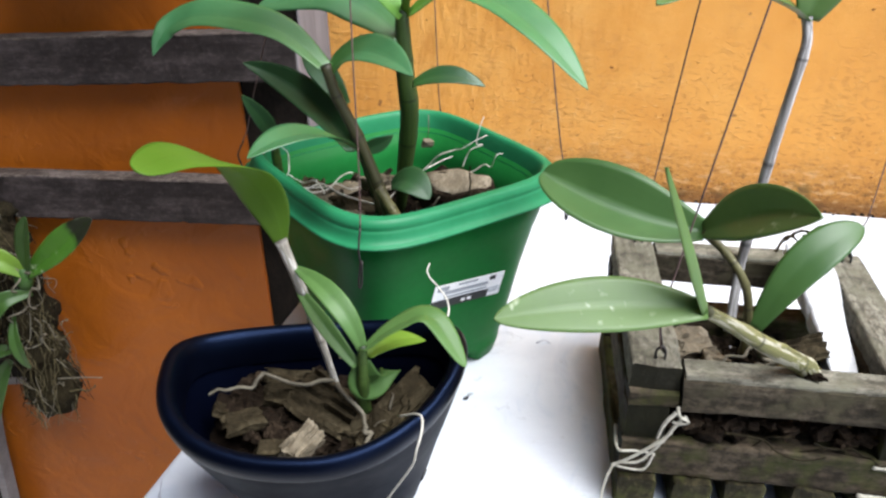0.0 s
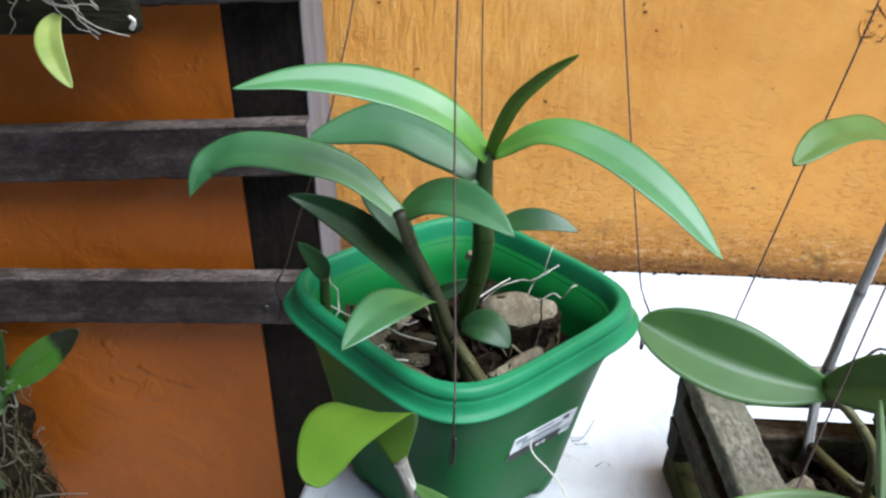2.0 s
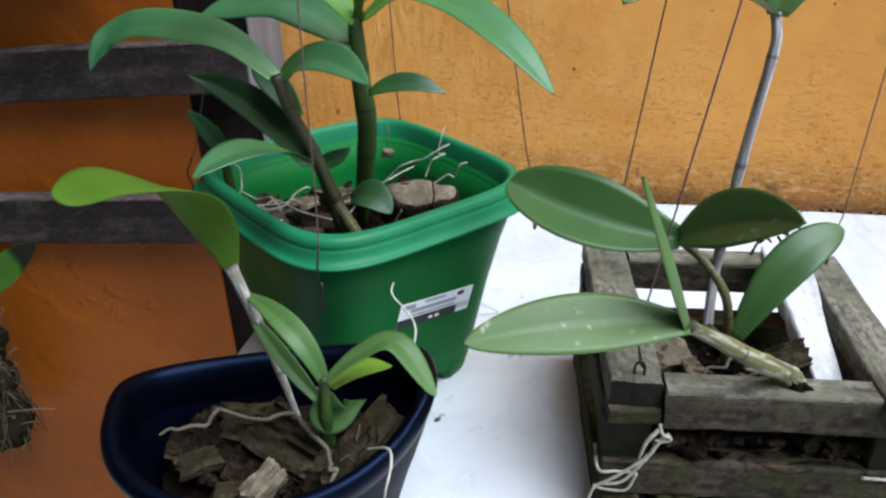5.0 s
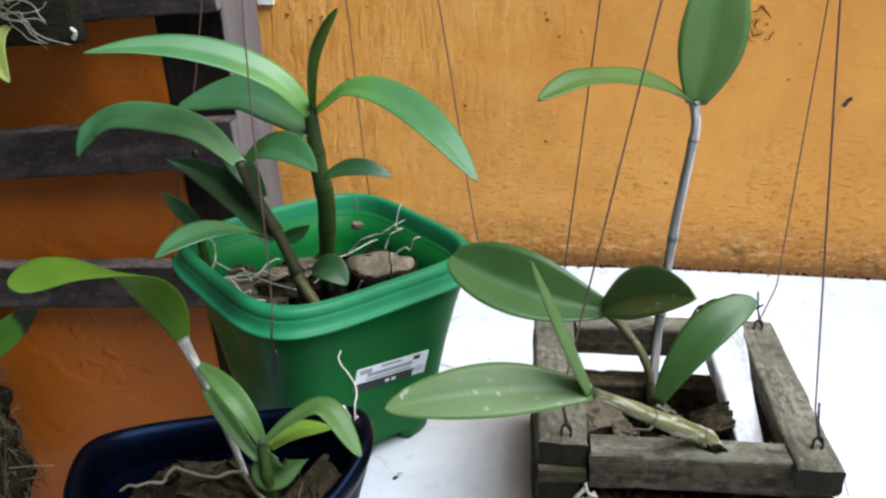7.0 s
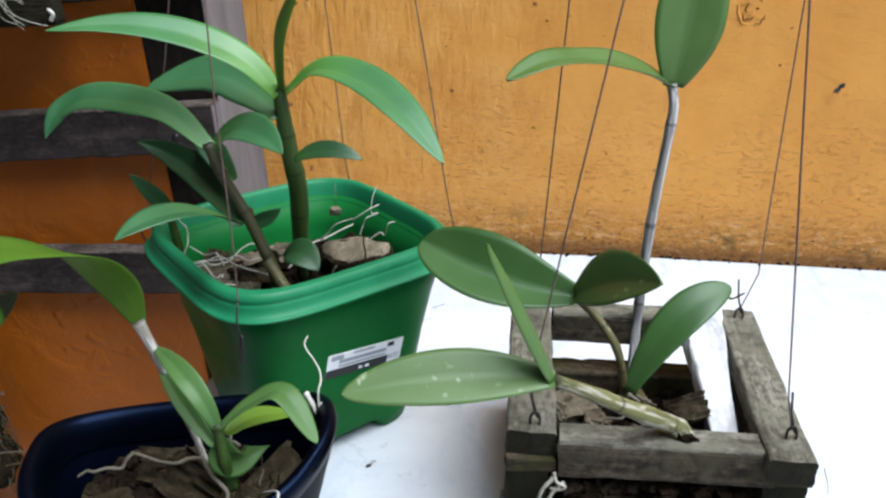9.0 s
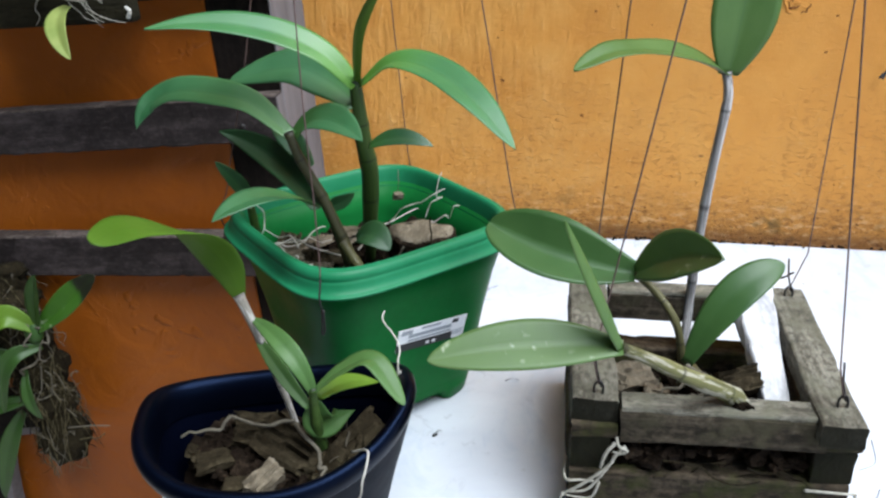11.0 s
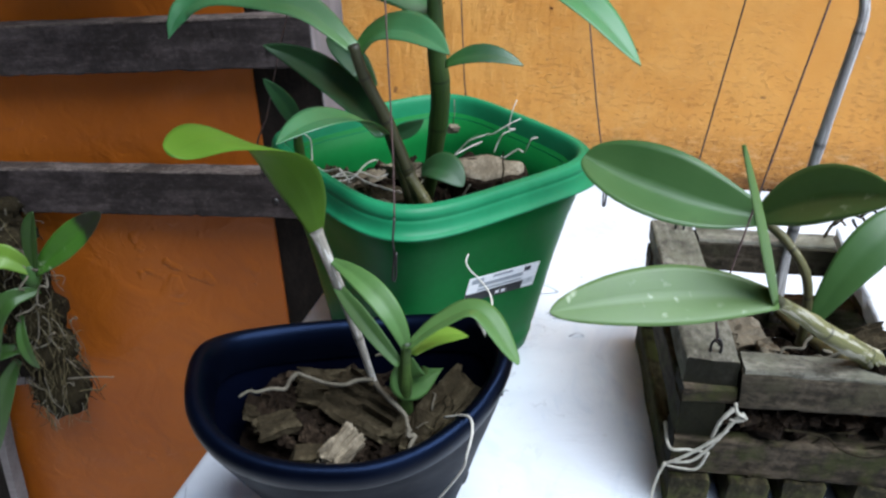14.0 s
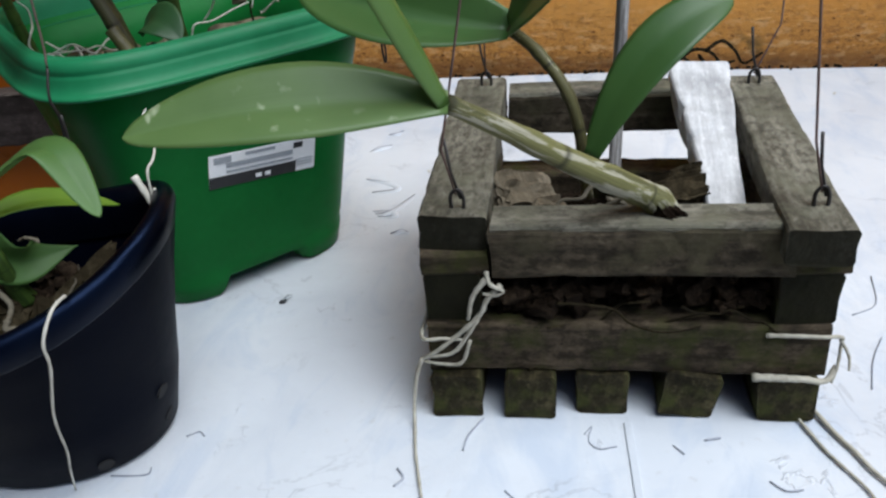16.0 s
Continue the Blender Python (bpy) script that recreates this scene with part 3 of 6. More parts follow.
def cane(parent, mat, points, r0, r1=None, nodes=0, name="cane", label="", swell=0.0, sides=12, n=28):
    """A jointed stem along an arc of three points."""
    line = through_mid(*points, n) if len(points) == 3 else smooth_line(points, 6)
    n = len(line) - 1
    r1 = r0 if r1 is None else r1
    radii = []
    for k in range(n + 1):
        t = k / n
        r = r0 + (r1 - r0) * t + swell * math.sin(math.pi * t)
        if nodes:
            f = (t * nodes) % 1.0
            r *= 1 + 0.13 * math.exp(-((min(f, 1 - f)) / 0.09) ** 2)
        radii.append(r)
    return under(obj(name, tube_bm(line, radii, sides), mat, label=label), parent)


def wander(a, b, n, amount, rng, sag=0.0):
    """Points of a root that wanders from a to b."""
    a, b = Vector(a), Vector(b)
    pts, off = [], Vector((0, 0, 0))
    for k in range(n + 1):
        t = k / n
        if 0 < k < n:
            off = off * 0.75 + Vector([rng.uniform(-1, 1) for _ in range(3)]) * amount
        pts.append(a.lerp(b, t) + off * math.sin(math.pi * t) * 1.5 - Vector((0, 0, sag * math.sin(math.pi * t))))
    return pts


def smooth_line(points, k=6):
    """Catmull-Rom through the points."""
    p = [Vector(q) for q in points]
    p = [2 * p[0] - p[1]] + p + [2 * p[-1] - p[-2]]
    out = []
    for i in range(1, len(p) - 2):
        for s in range(k):
            t = s / k
            a, b, c, d = p[i - 1:i + 3]
            out.append(0.5 * (2 * b + (c - a) * t + (2 * a - 5 * b + 4 * c - d) * t * t + (3 * b - a - 3 * c + d) * t ** 3))
    out.append(p[-2])
    return out


def root(parent, points, r, mat=None, name="root", label=""):
    line = smooth_line(points)
    n = len(line) - 1
    rad = [r * (1 - 0.35 * k / n) * (1 + 0.12 * math.sin(2.1 * k)) for k in range(n + 1)]
    return under(obj(name, tube_bm(line, rad, 7), mat or M_ROOT, label=label), parent)


def chip_bm(rng, size, flat=0.4):
    """A broken piece of bark: an uneven, split block."""
    bm = bmesh.new()
    bmesh.ops.create_cube(bm, size=1)
    bmesh.ops.subdivide_edges(bm, edges=list(bm.edges), cuts=1, use_grid_fill=True)
    for v in bm.verts:
        c = v.co.copy()
        v.co = Vector((c.x * size * rng.uniform(0.85, 1.2), c.y * size * 0.6 * rng.uniform(0.75, 1.2), c.z * size * flat * rng.uniform(0.7, 1.3)))
        v.co += Vector([rng.uniform(-0.05, 0.05) * size for _ in range(3)])
    bmesh.ops.bevel(bm, geom=list(bm.edges), offset=size * 0.03, segments=1, affect="EDGES")
    return bm


def slab_bm(rng, size, flat=0.4):
    """A thick slab of bark: ridged along its grain, with split ends."""
    bm = bmesh.new()
    bmesh.ops.create_cube(bm, size=1)
    bmesh.ops.subdivide_edges(bm, edges=list(bm.edges), cuts=9, use_grid_fill=True)
    seed = Vector((rng.uniform(0, 50), rng.uniform(0, 50), rng.uniform(0, 50)))
    for v in bm.verts:
        c = v.co.copy()
        ridge = noise.noise(Vector((c.x * 2.2, c.y * 11, c.z * 5)) + seed)
        split = noise.noise(Vector((c.y * 8, c.z * 8, 3.1)) + seed)
        grow = 1 + 0.18 * noise.noise(c * 1.7 + seed)
        v.co = Vector((c.x * (1 + (0.22 * split if abs(c.x) > 0.45 else 0)) * size * grow, c.y * size * 0.62 * grow, c.z * size * flat * (1 + 0.5 * ridge) + 0.05 * size * ridge))
    return bm


def ring_loft(rings, closed_bottom=True, closed_top=False):
    bm = bmesh.new()
    vs = [[bm.verts.new(p) for p in r] for r in rings]
    n = len(rings[0])
    for a, b in zip(vs, vs[1:]):
        for s in range(n):
            bm.faces.new((a[s], a[(s + 1) % n], b[(s + 1) % n], b[s]))
    if closed_bottom:
        bm.faces.new(vs[0][::-1])
    if closed_top:
        bm.faces.new(vs[-1])
    return bm


# ---- setting ----
TOP = 0.75
ground = obj("ground", box_bm(60, 60, 0.1, 0), M_GROUND, label="grey concrete floor", kind="structure", m=pose(0, 0, -0.05), smooth=False)


def wall(name, label, x0, x1, z0, z1, y, thick, mat, turn=0.0, px=0.0):
    bm = box_bm(x1 - x0, thick, z1 - z0, 0.003)
    bmesh.ops.translate(bm, verts=bm.verts, vec=((x0 + x1) / 2 - px, thick / 2, (z0 + z1) / 2))
    return obj(name, bm, mat, label=label, kind="structure", m=pose(px, y, 0, 0, 0, turn), smooth=False)


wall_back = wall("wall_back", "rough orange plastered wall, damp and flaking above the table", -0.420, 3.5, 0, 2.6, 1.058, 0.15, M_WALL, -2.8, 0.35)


def left_boarding():
    """Boarding whose free edge leans a little."""
    bm = bmesh.new()
    front = [(-1.4, 0), (-0.215, 0), (-0.325, 2.6), (-1.4, 2.6)]
    a = [bm.verts.new((x, 0.935, z)) for x, z in front]
    b = [bm.verts.new((x, 0.947, z)) for x, z in front]
    bm.faces.new(a)
    bm.faces.new(b[::-1])
    for k in range(4):
        bm.faces.new((a[k], b[k], b[(k + 1) % 4], a[(k + 1) % 4]))
    bmesh.ops.bevel(bm, geom=list(bm.edges), offset=0.001, segments=2, affect="EDGES")
    return obj("wall_left", bm, M_BOARD, label="smooth orange painted boarding with dents", kind="structure", smooth=False)


left_boarding()
# unseen walls and roof added to block light; daylight enters from the open side
blocker_side = obj("blocker_side", box_bm(0.12, 3.2, 2.6, 0), M_BLOCKER, label="unseen grey wall added to cut fill light", kind="structure", m=pose(-1.46, -0.5, 1.3), smooth=False)
blocker_rear = obj("blocker_rear", box_bm(2.6, 0.12, 2.6, 0), M_BLOCKER, label="unseen grey wall added to cut fill light", kind="structure", m=pose(-0.1, -1.9, 1.3), smooth=False)
blocker_top = obj("blocker_top", box_bm(1.3, 3.4, 0.08, 0), M_BLOCKER, label="unseen roof slab added to shade the left side", kind="structure", m=pose(-1.0, -0.4, 2.64), smooth=False)


def plaster_patch():
    """Bare plaster where the paint has come off beside the post."""
    rng = random.Random(81)
    bm = bmesh.new()
    left, right = [], []
    for k in range(25):
        z = 1.085 + k * 0.02
        w = 0.003 + 0.011 * rng.random() + 0.006 * min(1.0, k / 5)
        left.append([bm.verts.new((-0.186 - 0.15 * (z - 1.085), y, z)) for y in (1.0790, 1.0835)])
        right.append([bm.verts.new((-0.1745 + w - 0.08 * (z - 1.085), y, z)) for y in (1.0790, 1.0835)])
    for k in range(24):
        a, b, c, d = left[k], left[k + 1], right[k + 1], right[k]
        bm.faces.new((a[0], b[0], c[0], d[0]))
        bm.faces.new((d[0], c[0], c[1], d[1]))
        bm.faces.new((a[0], a[1], b[1], b[0]))
    return obj("plaster_patch", bm, M_PLASTER, wall_back, "bare white plaster where paint has peeled", smooth=False)


patch = plaster_patch()
patch.matrix_parent_inverse = wall_back.matrix_world.inverted()


def paint_blister():
    """A ringed blister in the wall paint."""
    rng = random.Random(83)
    for a0, a1, r, mat in ((0.2, 2.3, 0.020, M_PIT), (2.7, 4.9, 0.019, M_WALL), (5.1, 6.3, 0.020, M_PIT), (0.9, 3.0, 0.013, M_WALL), (3.4, 5.6, 0.012, M_PIT), (1.5, 3.9, 0.007, M_PIT), (4.3, 6.1, 0.006, M_WALL)):
        pts = []
        for k in range(7):
            a = a0 + (a1 - a0) * k / 6
            q = r * rng.uniform(0.82, 1.18)
            pts.append((0.425 + q * math.cos(a) * 0.8, 1.0540 + rng.uniform(0, 0.0006), 1.066 + q * math.sin(a)))
        line = smooth_line(pts, 3)
        n = len(line) - 1
        ob = obj("paint_blister", tube_bm(line, [0.0013 * math.sin(math.pi * (k + 0.5) / (n + 1)) for k in range(n + 1)], 6), mat, wall_back, "cracked blister in the paint")
        ob.matrix_parent_inverse = wall_back.matrix_world.inverted()


paint_blister()


def wall_chips():
    """Small pits and crumbs of loose paint, thickest near the table and beside the post."""
    rng = random.Random(85)
    for name, mat, count, label in (("paint_pits", M_PIT, 110, "small dark pits where paint has chipped off"), ("paint_crumbs", M_WALL, 190, "loose crumbs of orange paint on the wall")):
        verts, faces = [], []
        for _ in range(count):
            r = rng.random()
            if r < 0.55:
                x, z = rng.uniform(-0.1, 0.75), TOP + 0.004 + abs(rng.gauss(0, 0.028))
            elif r < 0.75:
                x, z = -0.155 + abs(rng.gauss(0, 0.05)), rng.uniform(0.98, 1.35)
            else:
                x, z = rng.uniform(-0.1, 0.75), rng.uniform(0.8, 1.3)
            y = 1.058 - (x - 0.35) * 0.0489
            size = rng.uniform(0.0012, 0.0034) * (1.5 if rng.random() < 0.12 else 1)
            c = chip_bm(rng, size, rng.uniform(0.25, 0.5))
            mm = Matrix.Translation((x, y - 0.0002, z)) @ Euler((radians(90), rng.uniform(-0.4, 0.4), radians(-2.8))).to_matrix().to_4x4()
            k = len(verts)
            c.verts.index_update()
            verts += [mm @ v.co for v in c.verts]
            faces += [[k + v.index for v in f.verts] for f in c.faces]
            c.free()
        me = bpy.data.meshes.new(name)
        me.from_pydata([tuple(v) for v in verts], [], faces)
        me.materials.append(mat)
        tagged(new(name, me), label, "paint", kind="stuff")


wall_chips()


# ---- table ----
def table():
    t = thing("table", "white painted table with worn edges beside the orange wall", "table")
    outline = [(-0.184, 0.405), (1.60, 0.405), (1.60, 0.985), (0.35, 1.052), (-0.094, 1.052)]

    def edge_ring(inset, z):
        """The outline drawn in by inset, with rounded corners."""
        pts = []
        for k, p in enumerate(outline):
            p, a, b = Vector(p), Vector(outline[k - 1]), Vector(outline[(k + 1) % 5])
            u, v = (a - p).normalized(), (b - p).normalized()
            half = u.angle(v) / 2
            mid = (u + v).normalized()
            r = 0.010 if k < 3 else 0.003
            c = p + mid * (r / math.sin(half))
            for q in range(9):
                f = (q / 8 - 0.5) * (math.pi - 2 * half)
                w = Matrix.Rotation(f, 2) @ -mid
                pts.append((*(c + w * max(r - inset, 0.0005) + mid * max(inset - r, 0) / math.sin(half)), z))
        return pts

    R = 0.009
    rings = [edge_ring(0.004, TOP - 0.055), edge_ring(0.0012, TOP - 0.054), edge_ring(0.0, TOP - 0.051), edge_ring(0.0, TOP - R - 0.002)]
    rings += [edge_ring(R - R * math.cos(radians(a)), TOP - R + R * math.sin(radians(a))) for a in range(0, 91, 10)]
    rings += [edge_ring(R + 0.003, TOP)]
    under(obj("tabletop", ring_loft(rings, True, True), M_TABLE, smooth=True), t)
    under(obj("seam", box_bm(0.004, 0.075, 0.0012, 0.0004), M_TABLE, label="thin raised seam", m=pose(0.268, 0.452, TOP + 0.0005, 0, 0, 2), smooth=False), t)
    cracks = [[(-0.160, 0.434), (-0.152, 0.446), (-0.140, 0.442), (-0.130, 0.434)], [(-0.168, 0.474), (-0.157, 0.447), (-0.131, 0.437), (-0.108, 0.434)], [(-0.165, 0.436), (-0.138, 0.430), (-0.102, 0.431)],
              [(-0.108, 0.431), (-0.099, 0.429)], [(-0.090, 0.430), (-0.072, 0.432), (-0.058, 0.438)], [(-0.152, 0.446), (-0.148, 0.436), (-0.142, 0.431)]]
    for pts in cracks:
        line = smooth_line([(x, y, TOP + 0.0001) for x, y in pts], 5)
        n = len(line) - 1
        bm = tube_bm(line, [(0.0014 + 0.0008 * math.sin(2.3 * k)) * math.sin(math.pi * (k + 0.4) / (n + 0.8)) for k in range(n + 1)], 8)
        for v in bm.verts:
            v.co.z = TOP + (v.co.z - TOP) * 0.18
        under(obj("crack", bm, M_CRACK, label="grey crack in the white paint"), t)
    for x, y in ((-0.11, 0.48), (1.5, 0.48), (-0.06, 0.97), (1.5, 0.93)):
        under(obj("leg", box_bm(0.05, 0.05, TOP - 0.055, 0.004), M_TABLE, m=pose(x, y, (TOP - 0.055) / 2), smooth=False), t)
    return t


table()


# ---- slatted rack ----
def rack():
    t = thing("wooden_rack", "dark weathered wooden slatted rack fixed against the wall", "rack", at=(-0.2, 1.0, 0))
    rng = random.Random(4)
    lean = pose(-0.2145, 0, 0.95) @ pose(0, 0, 0, 0, -2.5, 0) @ pose(0.2145, 0, -0.95)
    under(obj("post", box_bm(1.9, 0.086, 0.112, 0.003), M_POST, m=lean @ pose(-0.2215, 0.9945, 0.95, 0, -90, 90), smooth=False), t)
    # thin pale sheet: the light on the post's right side put into colour
    under(obj("post_lit_face", slat_bm(1.9, 0.122, 0.003, rng, 0.0006, 0.001), M_POST_SIDE, label="side of the post, coloured pale as lit from the right", m=lean @ pose(-0.1770, 0.9965, 0.95, 90, -90, 90), smooth=False), t)
    # height of the upper right corner, slope, length of the cut-off at the end
    for z, slope, high, end in ((0.8005, 2.2, 0.057, -0.186), (0.9800, 4.0, 0.0545, -0.178), (1.1540, 4.0, 0.0555, -0.182)):
        w = 1.2
        at = pose(end, 0.920, z, 0, -slope, 0)
        under(obj("rail", slat_bm(w, 0.024, high, rng, 0.0014, 0.005), M_RACK, m=at @ pose(-w / 2, 0, -high / 2), smooth=False), t)
        cap = slat_bm(w, 0.0243, 0.0032, rng, 0.0008, 0.002)
        under(obj("rail_top", cap, M_RACK_GREY, label="pale top edge of the rail", m=at @ pose(-w / 2, 0, -0.0008), smooth=False), t)
        # pale sheet on the sawn end carries the same light from the right
        under(obj("cut_end", slat_bm(high - 0.004, 0.022, 0.002, rng, 0.0003, 0.001), M_POST_SIDE, label="sawn end of the rail, coloured pale as lit from the right", m=at @ pose(0.0006, 0, -high / 2, 0, 90, 0), smooth=False), t)
        nail = bmesh.new()
        bmesh.ops.create_cone(nail, cap_ends=True, segments=10, radius1=0.004, radius2=0.003, depth=0.003)
        under(obj("nail", nail, M_WIRE_DARK, m=at @ pose(-0.046, -0.013, -0.034, 90), smooth=True), t)
    return t


rack()


# ---- green pot ----
GC = Vector((-0.022, 0.683))
GA = radians(43)


def pot_ring(h, z, zfun=None, n=4.4, count=112):
    pts = []
    for s in range(count):
        a = 2 * math.pi * s / count
        c, d = math.cos(a), math.sin(a)
        x = h * math.copysign(abs(c) ** (2 / n), c)
        y = h * math.copysign(abs(d) ** (2 / n), d)
        zz = z + (zfun(x, y, h) if zfun else 0)
        pts.append((GC.x + x * math.cos(GA) - y * math.sin(GA), GC.y + x * math.sin(GA) + y * math.cos(GA), zz))
    return pts


def foot(x, y, h):
    """Raised arches between the four feet."""
    s = min(abs(x), abs(y)) / h
    return 0.0115 * max(0.0, min(1.0, (0.47 - s) / 0.10))


def green_pot():
    t = thing("flower_pot", "square green plastic hanging pot standing on the white table", "flower pot", at=(GC.x, GC.y, TOP))
    body = [pot_ring(0.060, TOP + 0.012), pot_ring(0.061, TOP + 0.001, foot), pot_ring(0.068, TOP, foot), pot_ring(0.0725, TOP + 0.002, foot), pot_ring(0.0755, TOP + 0.016), pot_ring(0.0757, TOP + 0.024), pot_ring(0.0770, TOP + 0.027), pot_ring(0.0880, 0.843),
            pot_ring(0.0960, 0.884), pot_ring(0.0968, 0.8855), pot_ring(0.0985, 0.8935), pot_ring(0.0990, 0.8945), pot_ring(0.1015, 0.907), pot_ring(0.1020, 0.918), pot_ring(0.0945, 0.920), pot_ring(0.092, 0.890), pot_ring(0.080, 0.820), pot_ring(0.068, 0.765)]
    under(obj("body", ring_loft(body, True, True), M_GREEN), t)
    profile = [(0.0975, 0.9165), (0.1080, 0.9152), (0.1118, 0.9142), (0.1134, 0.9143), (0.1142, 0.9150), (0.1143, 0.9160), (0.1136, 0.9168), (0.1124, 0.9172), (0.1112, 0.9180), (0.1100, 0.9196), (0.1091, 0.9217), (0.1085, 0.9240), (0.1081, 0.9256), (0.1076, 0.9262),
               (0.1074, 0.9270), (0.1077, 0.9280), (0.1074, 0.9302), (0.1064, 0.9325), (0.1050, 0.9340), (0.1036, 0.9346), (0.1028, 0.9344), (0.1020, 0.9346), (0.1008, 0.9350), (0.0996, 0.9346), (0.0984, 0.9334), (0.0974, 0.9310), (0.0962, 0.9270), (0.0940, 0.9150)]
    rim = [pot_ring(h, z) for h, z in profile]
    under(obj("rim", ring_loft(rim, False), M_RIM, label="thick rolled rim of lighter green plastic"), t)
    d = Vector((math.cos(GA), math.sin(GA), 0))
    nrm = Vector((math.sin(GA), -math.cos(GA), 0))
    up = (Vector((0, 0, 1)) + nrm * 0.19).normalized()
    out = d.cross(up).normalized()
    centre = Vector((GC.x, GC.y, 0.8430)) + nrm * 0.0882 + d * 0.007
    rot = Matrix((d, up, out)).transposed().to_4x4()
    base = Matrix.Translation(centre) @ rot @ pose(0, 0, 0, 0, 0, -7) @ Matrix.Diagonal((1.28, 1.0, 1, 1))
    lab = under(obj("label", box_bm(0.058, 0.0235, 0.0006, 0.0002), M_LABEL, label="white paper label with a black strip", m=base, smooth=False), t)
    bars = [(-0.0055, -0.0075, 0.047, 0.0080, M_INK), (0.0225, -0.0070, 0.010, 0.0006, M_INK_GREY), (0.0225, -0.0050, 0.010, 0.0006, M_INK_GREY), (0.0225, -0.0030, 0.010, 0.0006, M_INK_GREY),
            (-0.0020, 0.0095, 0.016, 0.0022, M_INK_GREY), (-0.0220, 0.0080, 0.009, 0.0045, M_INK_GREY), (0.0190, 0.0080, 0.005, 0.0040, M_INK), (-0.0020, 0.0035, 0.036, 0.0035, M_INK_GREY),
            (-0.0020, -0.0010, 0.036, 0.0016, M_INK_GREY)]
    for x, y, w, h, mat in bars:
        b = obj("printed_bar", box_bm(w, h, 0.0004, 0), mat, m=base @ pose(x, y, 0.0005), smooth=False)
        b.parent = lab
        b.matrix_parent_inverse = lab.matrix_world.inverted()
    for x in (-0.003, 0.002):
        b = obj("printed_bar", box_bm(0.003, 0.0025, 0.0004, 0), M_LABEL, m=base @ pose(x, -0.0078, 0.0010), smooth=False)
        b.parent = lab
        b.matrix_parent_inverse = lab.matrix_world.inverted()
    apex = Vector((-0.033, 0.680, 1.75))
    for x, y, high in ((-0.027, 0.5415, (-0.036, 0.578, 1.2)), (0.114, 0.672, (0.067, 0.704, 1.2)), (-0.004, 0.806, (-0.017, 0.784, 1.2)), (-0.160, 0.690, (-0.092, 0.675, 1.2))):
        p = Vector((x, y, 0.932))
        outw = Vector((x - GC.x, y - GC.y, 0)).normalized()
        hook = [p + outw * 0.0055 + Vector((0.0015, 0, -0.020)), p + outw * 0.006 + Vector((0.001, 0, -0.038)), p + outw * 0.0065 + Vector((-0.001, 0, -0.040)), p + outw * 0.005 + Vector((0, 0, -0.022)), p + outw * 0.008 + Vector((0, 0, -0.010)), p + outw * 0.002 + Vector((0, 0, 0.004))]
        under(obj("wire_hook", tube_bm(smooth_line(hook, 5), 0.0008, 6), M_WIRE_DARK, label="dark doubled end of the wire over the rim"), t)
        pts = [p + outw * 0.002 + Vector((0, 0, 0.004)), p.lerp(Vector(high), 0.15), Vector(high), apex]
        under(obj("wire", tube_bm(smooth_line(pts, 5), 0.0006, 6), M_WIRE, label="thin rusty hanging wire"), t)
    return t


green_pot()


def hanging_clump():
    t = thing("dry_clump", "small dry clump on a thread inside the green pot", "dry clump", at=(-0.012, 0.777, 0.911))
    under(obj("clump", chip_bm(random.Random(15), 0.009, 0.8), M_BARK_GREY, m=pose(-0.012, 0.777, 0.911, 20, 10, 30), smooth=False), t)
    under(obj("thread", tube_bm([(-0.012, 0.777, 0.914), (-0.011, 0.779, 0.926), (-0.012, 0.784, 0.9375)], 0.0004, 5), M_ROOT), t)
    return t


hanging_clump()


# ---- blue pot ----
BLUE_TURN = radians(15)


def blue_ring(hx, front, back, cy, z, wave=0.0, cx=-0.040, soft=0.0, count=112):
    """A rounded triangle in plan: pointed at both sides, full at the back, drawn to a blunt point in front. wave: how far the edge swings up at the corners and down in front; soft: back to a plain oval."""
    pts = []
    for s in range(count):
        a = 2 * math.pi * s / count
        c, d = math.cos(a), math.sin(a)
        blunt = max(0.0, -c) ** 0.5
        n = ((2.5 + 0.5 * blunt) if d > 0 else (1.78 + 0.75 * blunt)) * (1 - soft) + 2.15 * soft
        x = (hx - 0.0035 * blunt * (1 - soft)) * math.copysign(abs(c) ** (2 / n), c)
        y = (back if d > 0 else front) * math.copysign(abs(d) ** (2 / n), d)
        lift = wave * (0.0035 - 0.0150 * max(0.0, -d) ** 1.6 - 0.0055 * max(0.0, d) ** 2 + 0.0105 * max(0.0, c) ** 3 + 0.0035 * max(0.0, -c) ** 4)
        pts.append((cx + x * math.cos(BLUE_TURN) - y * math.sin(BLUE_TURN), cy + x * math.sin(BLUE_TURN) + y * math.cos(BLUE_TURN), z + lift))
    return pts


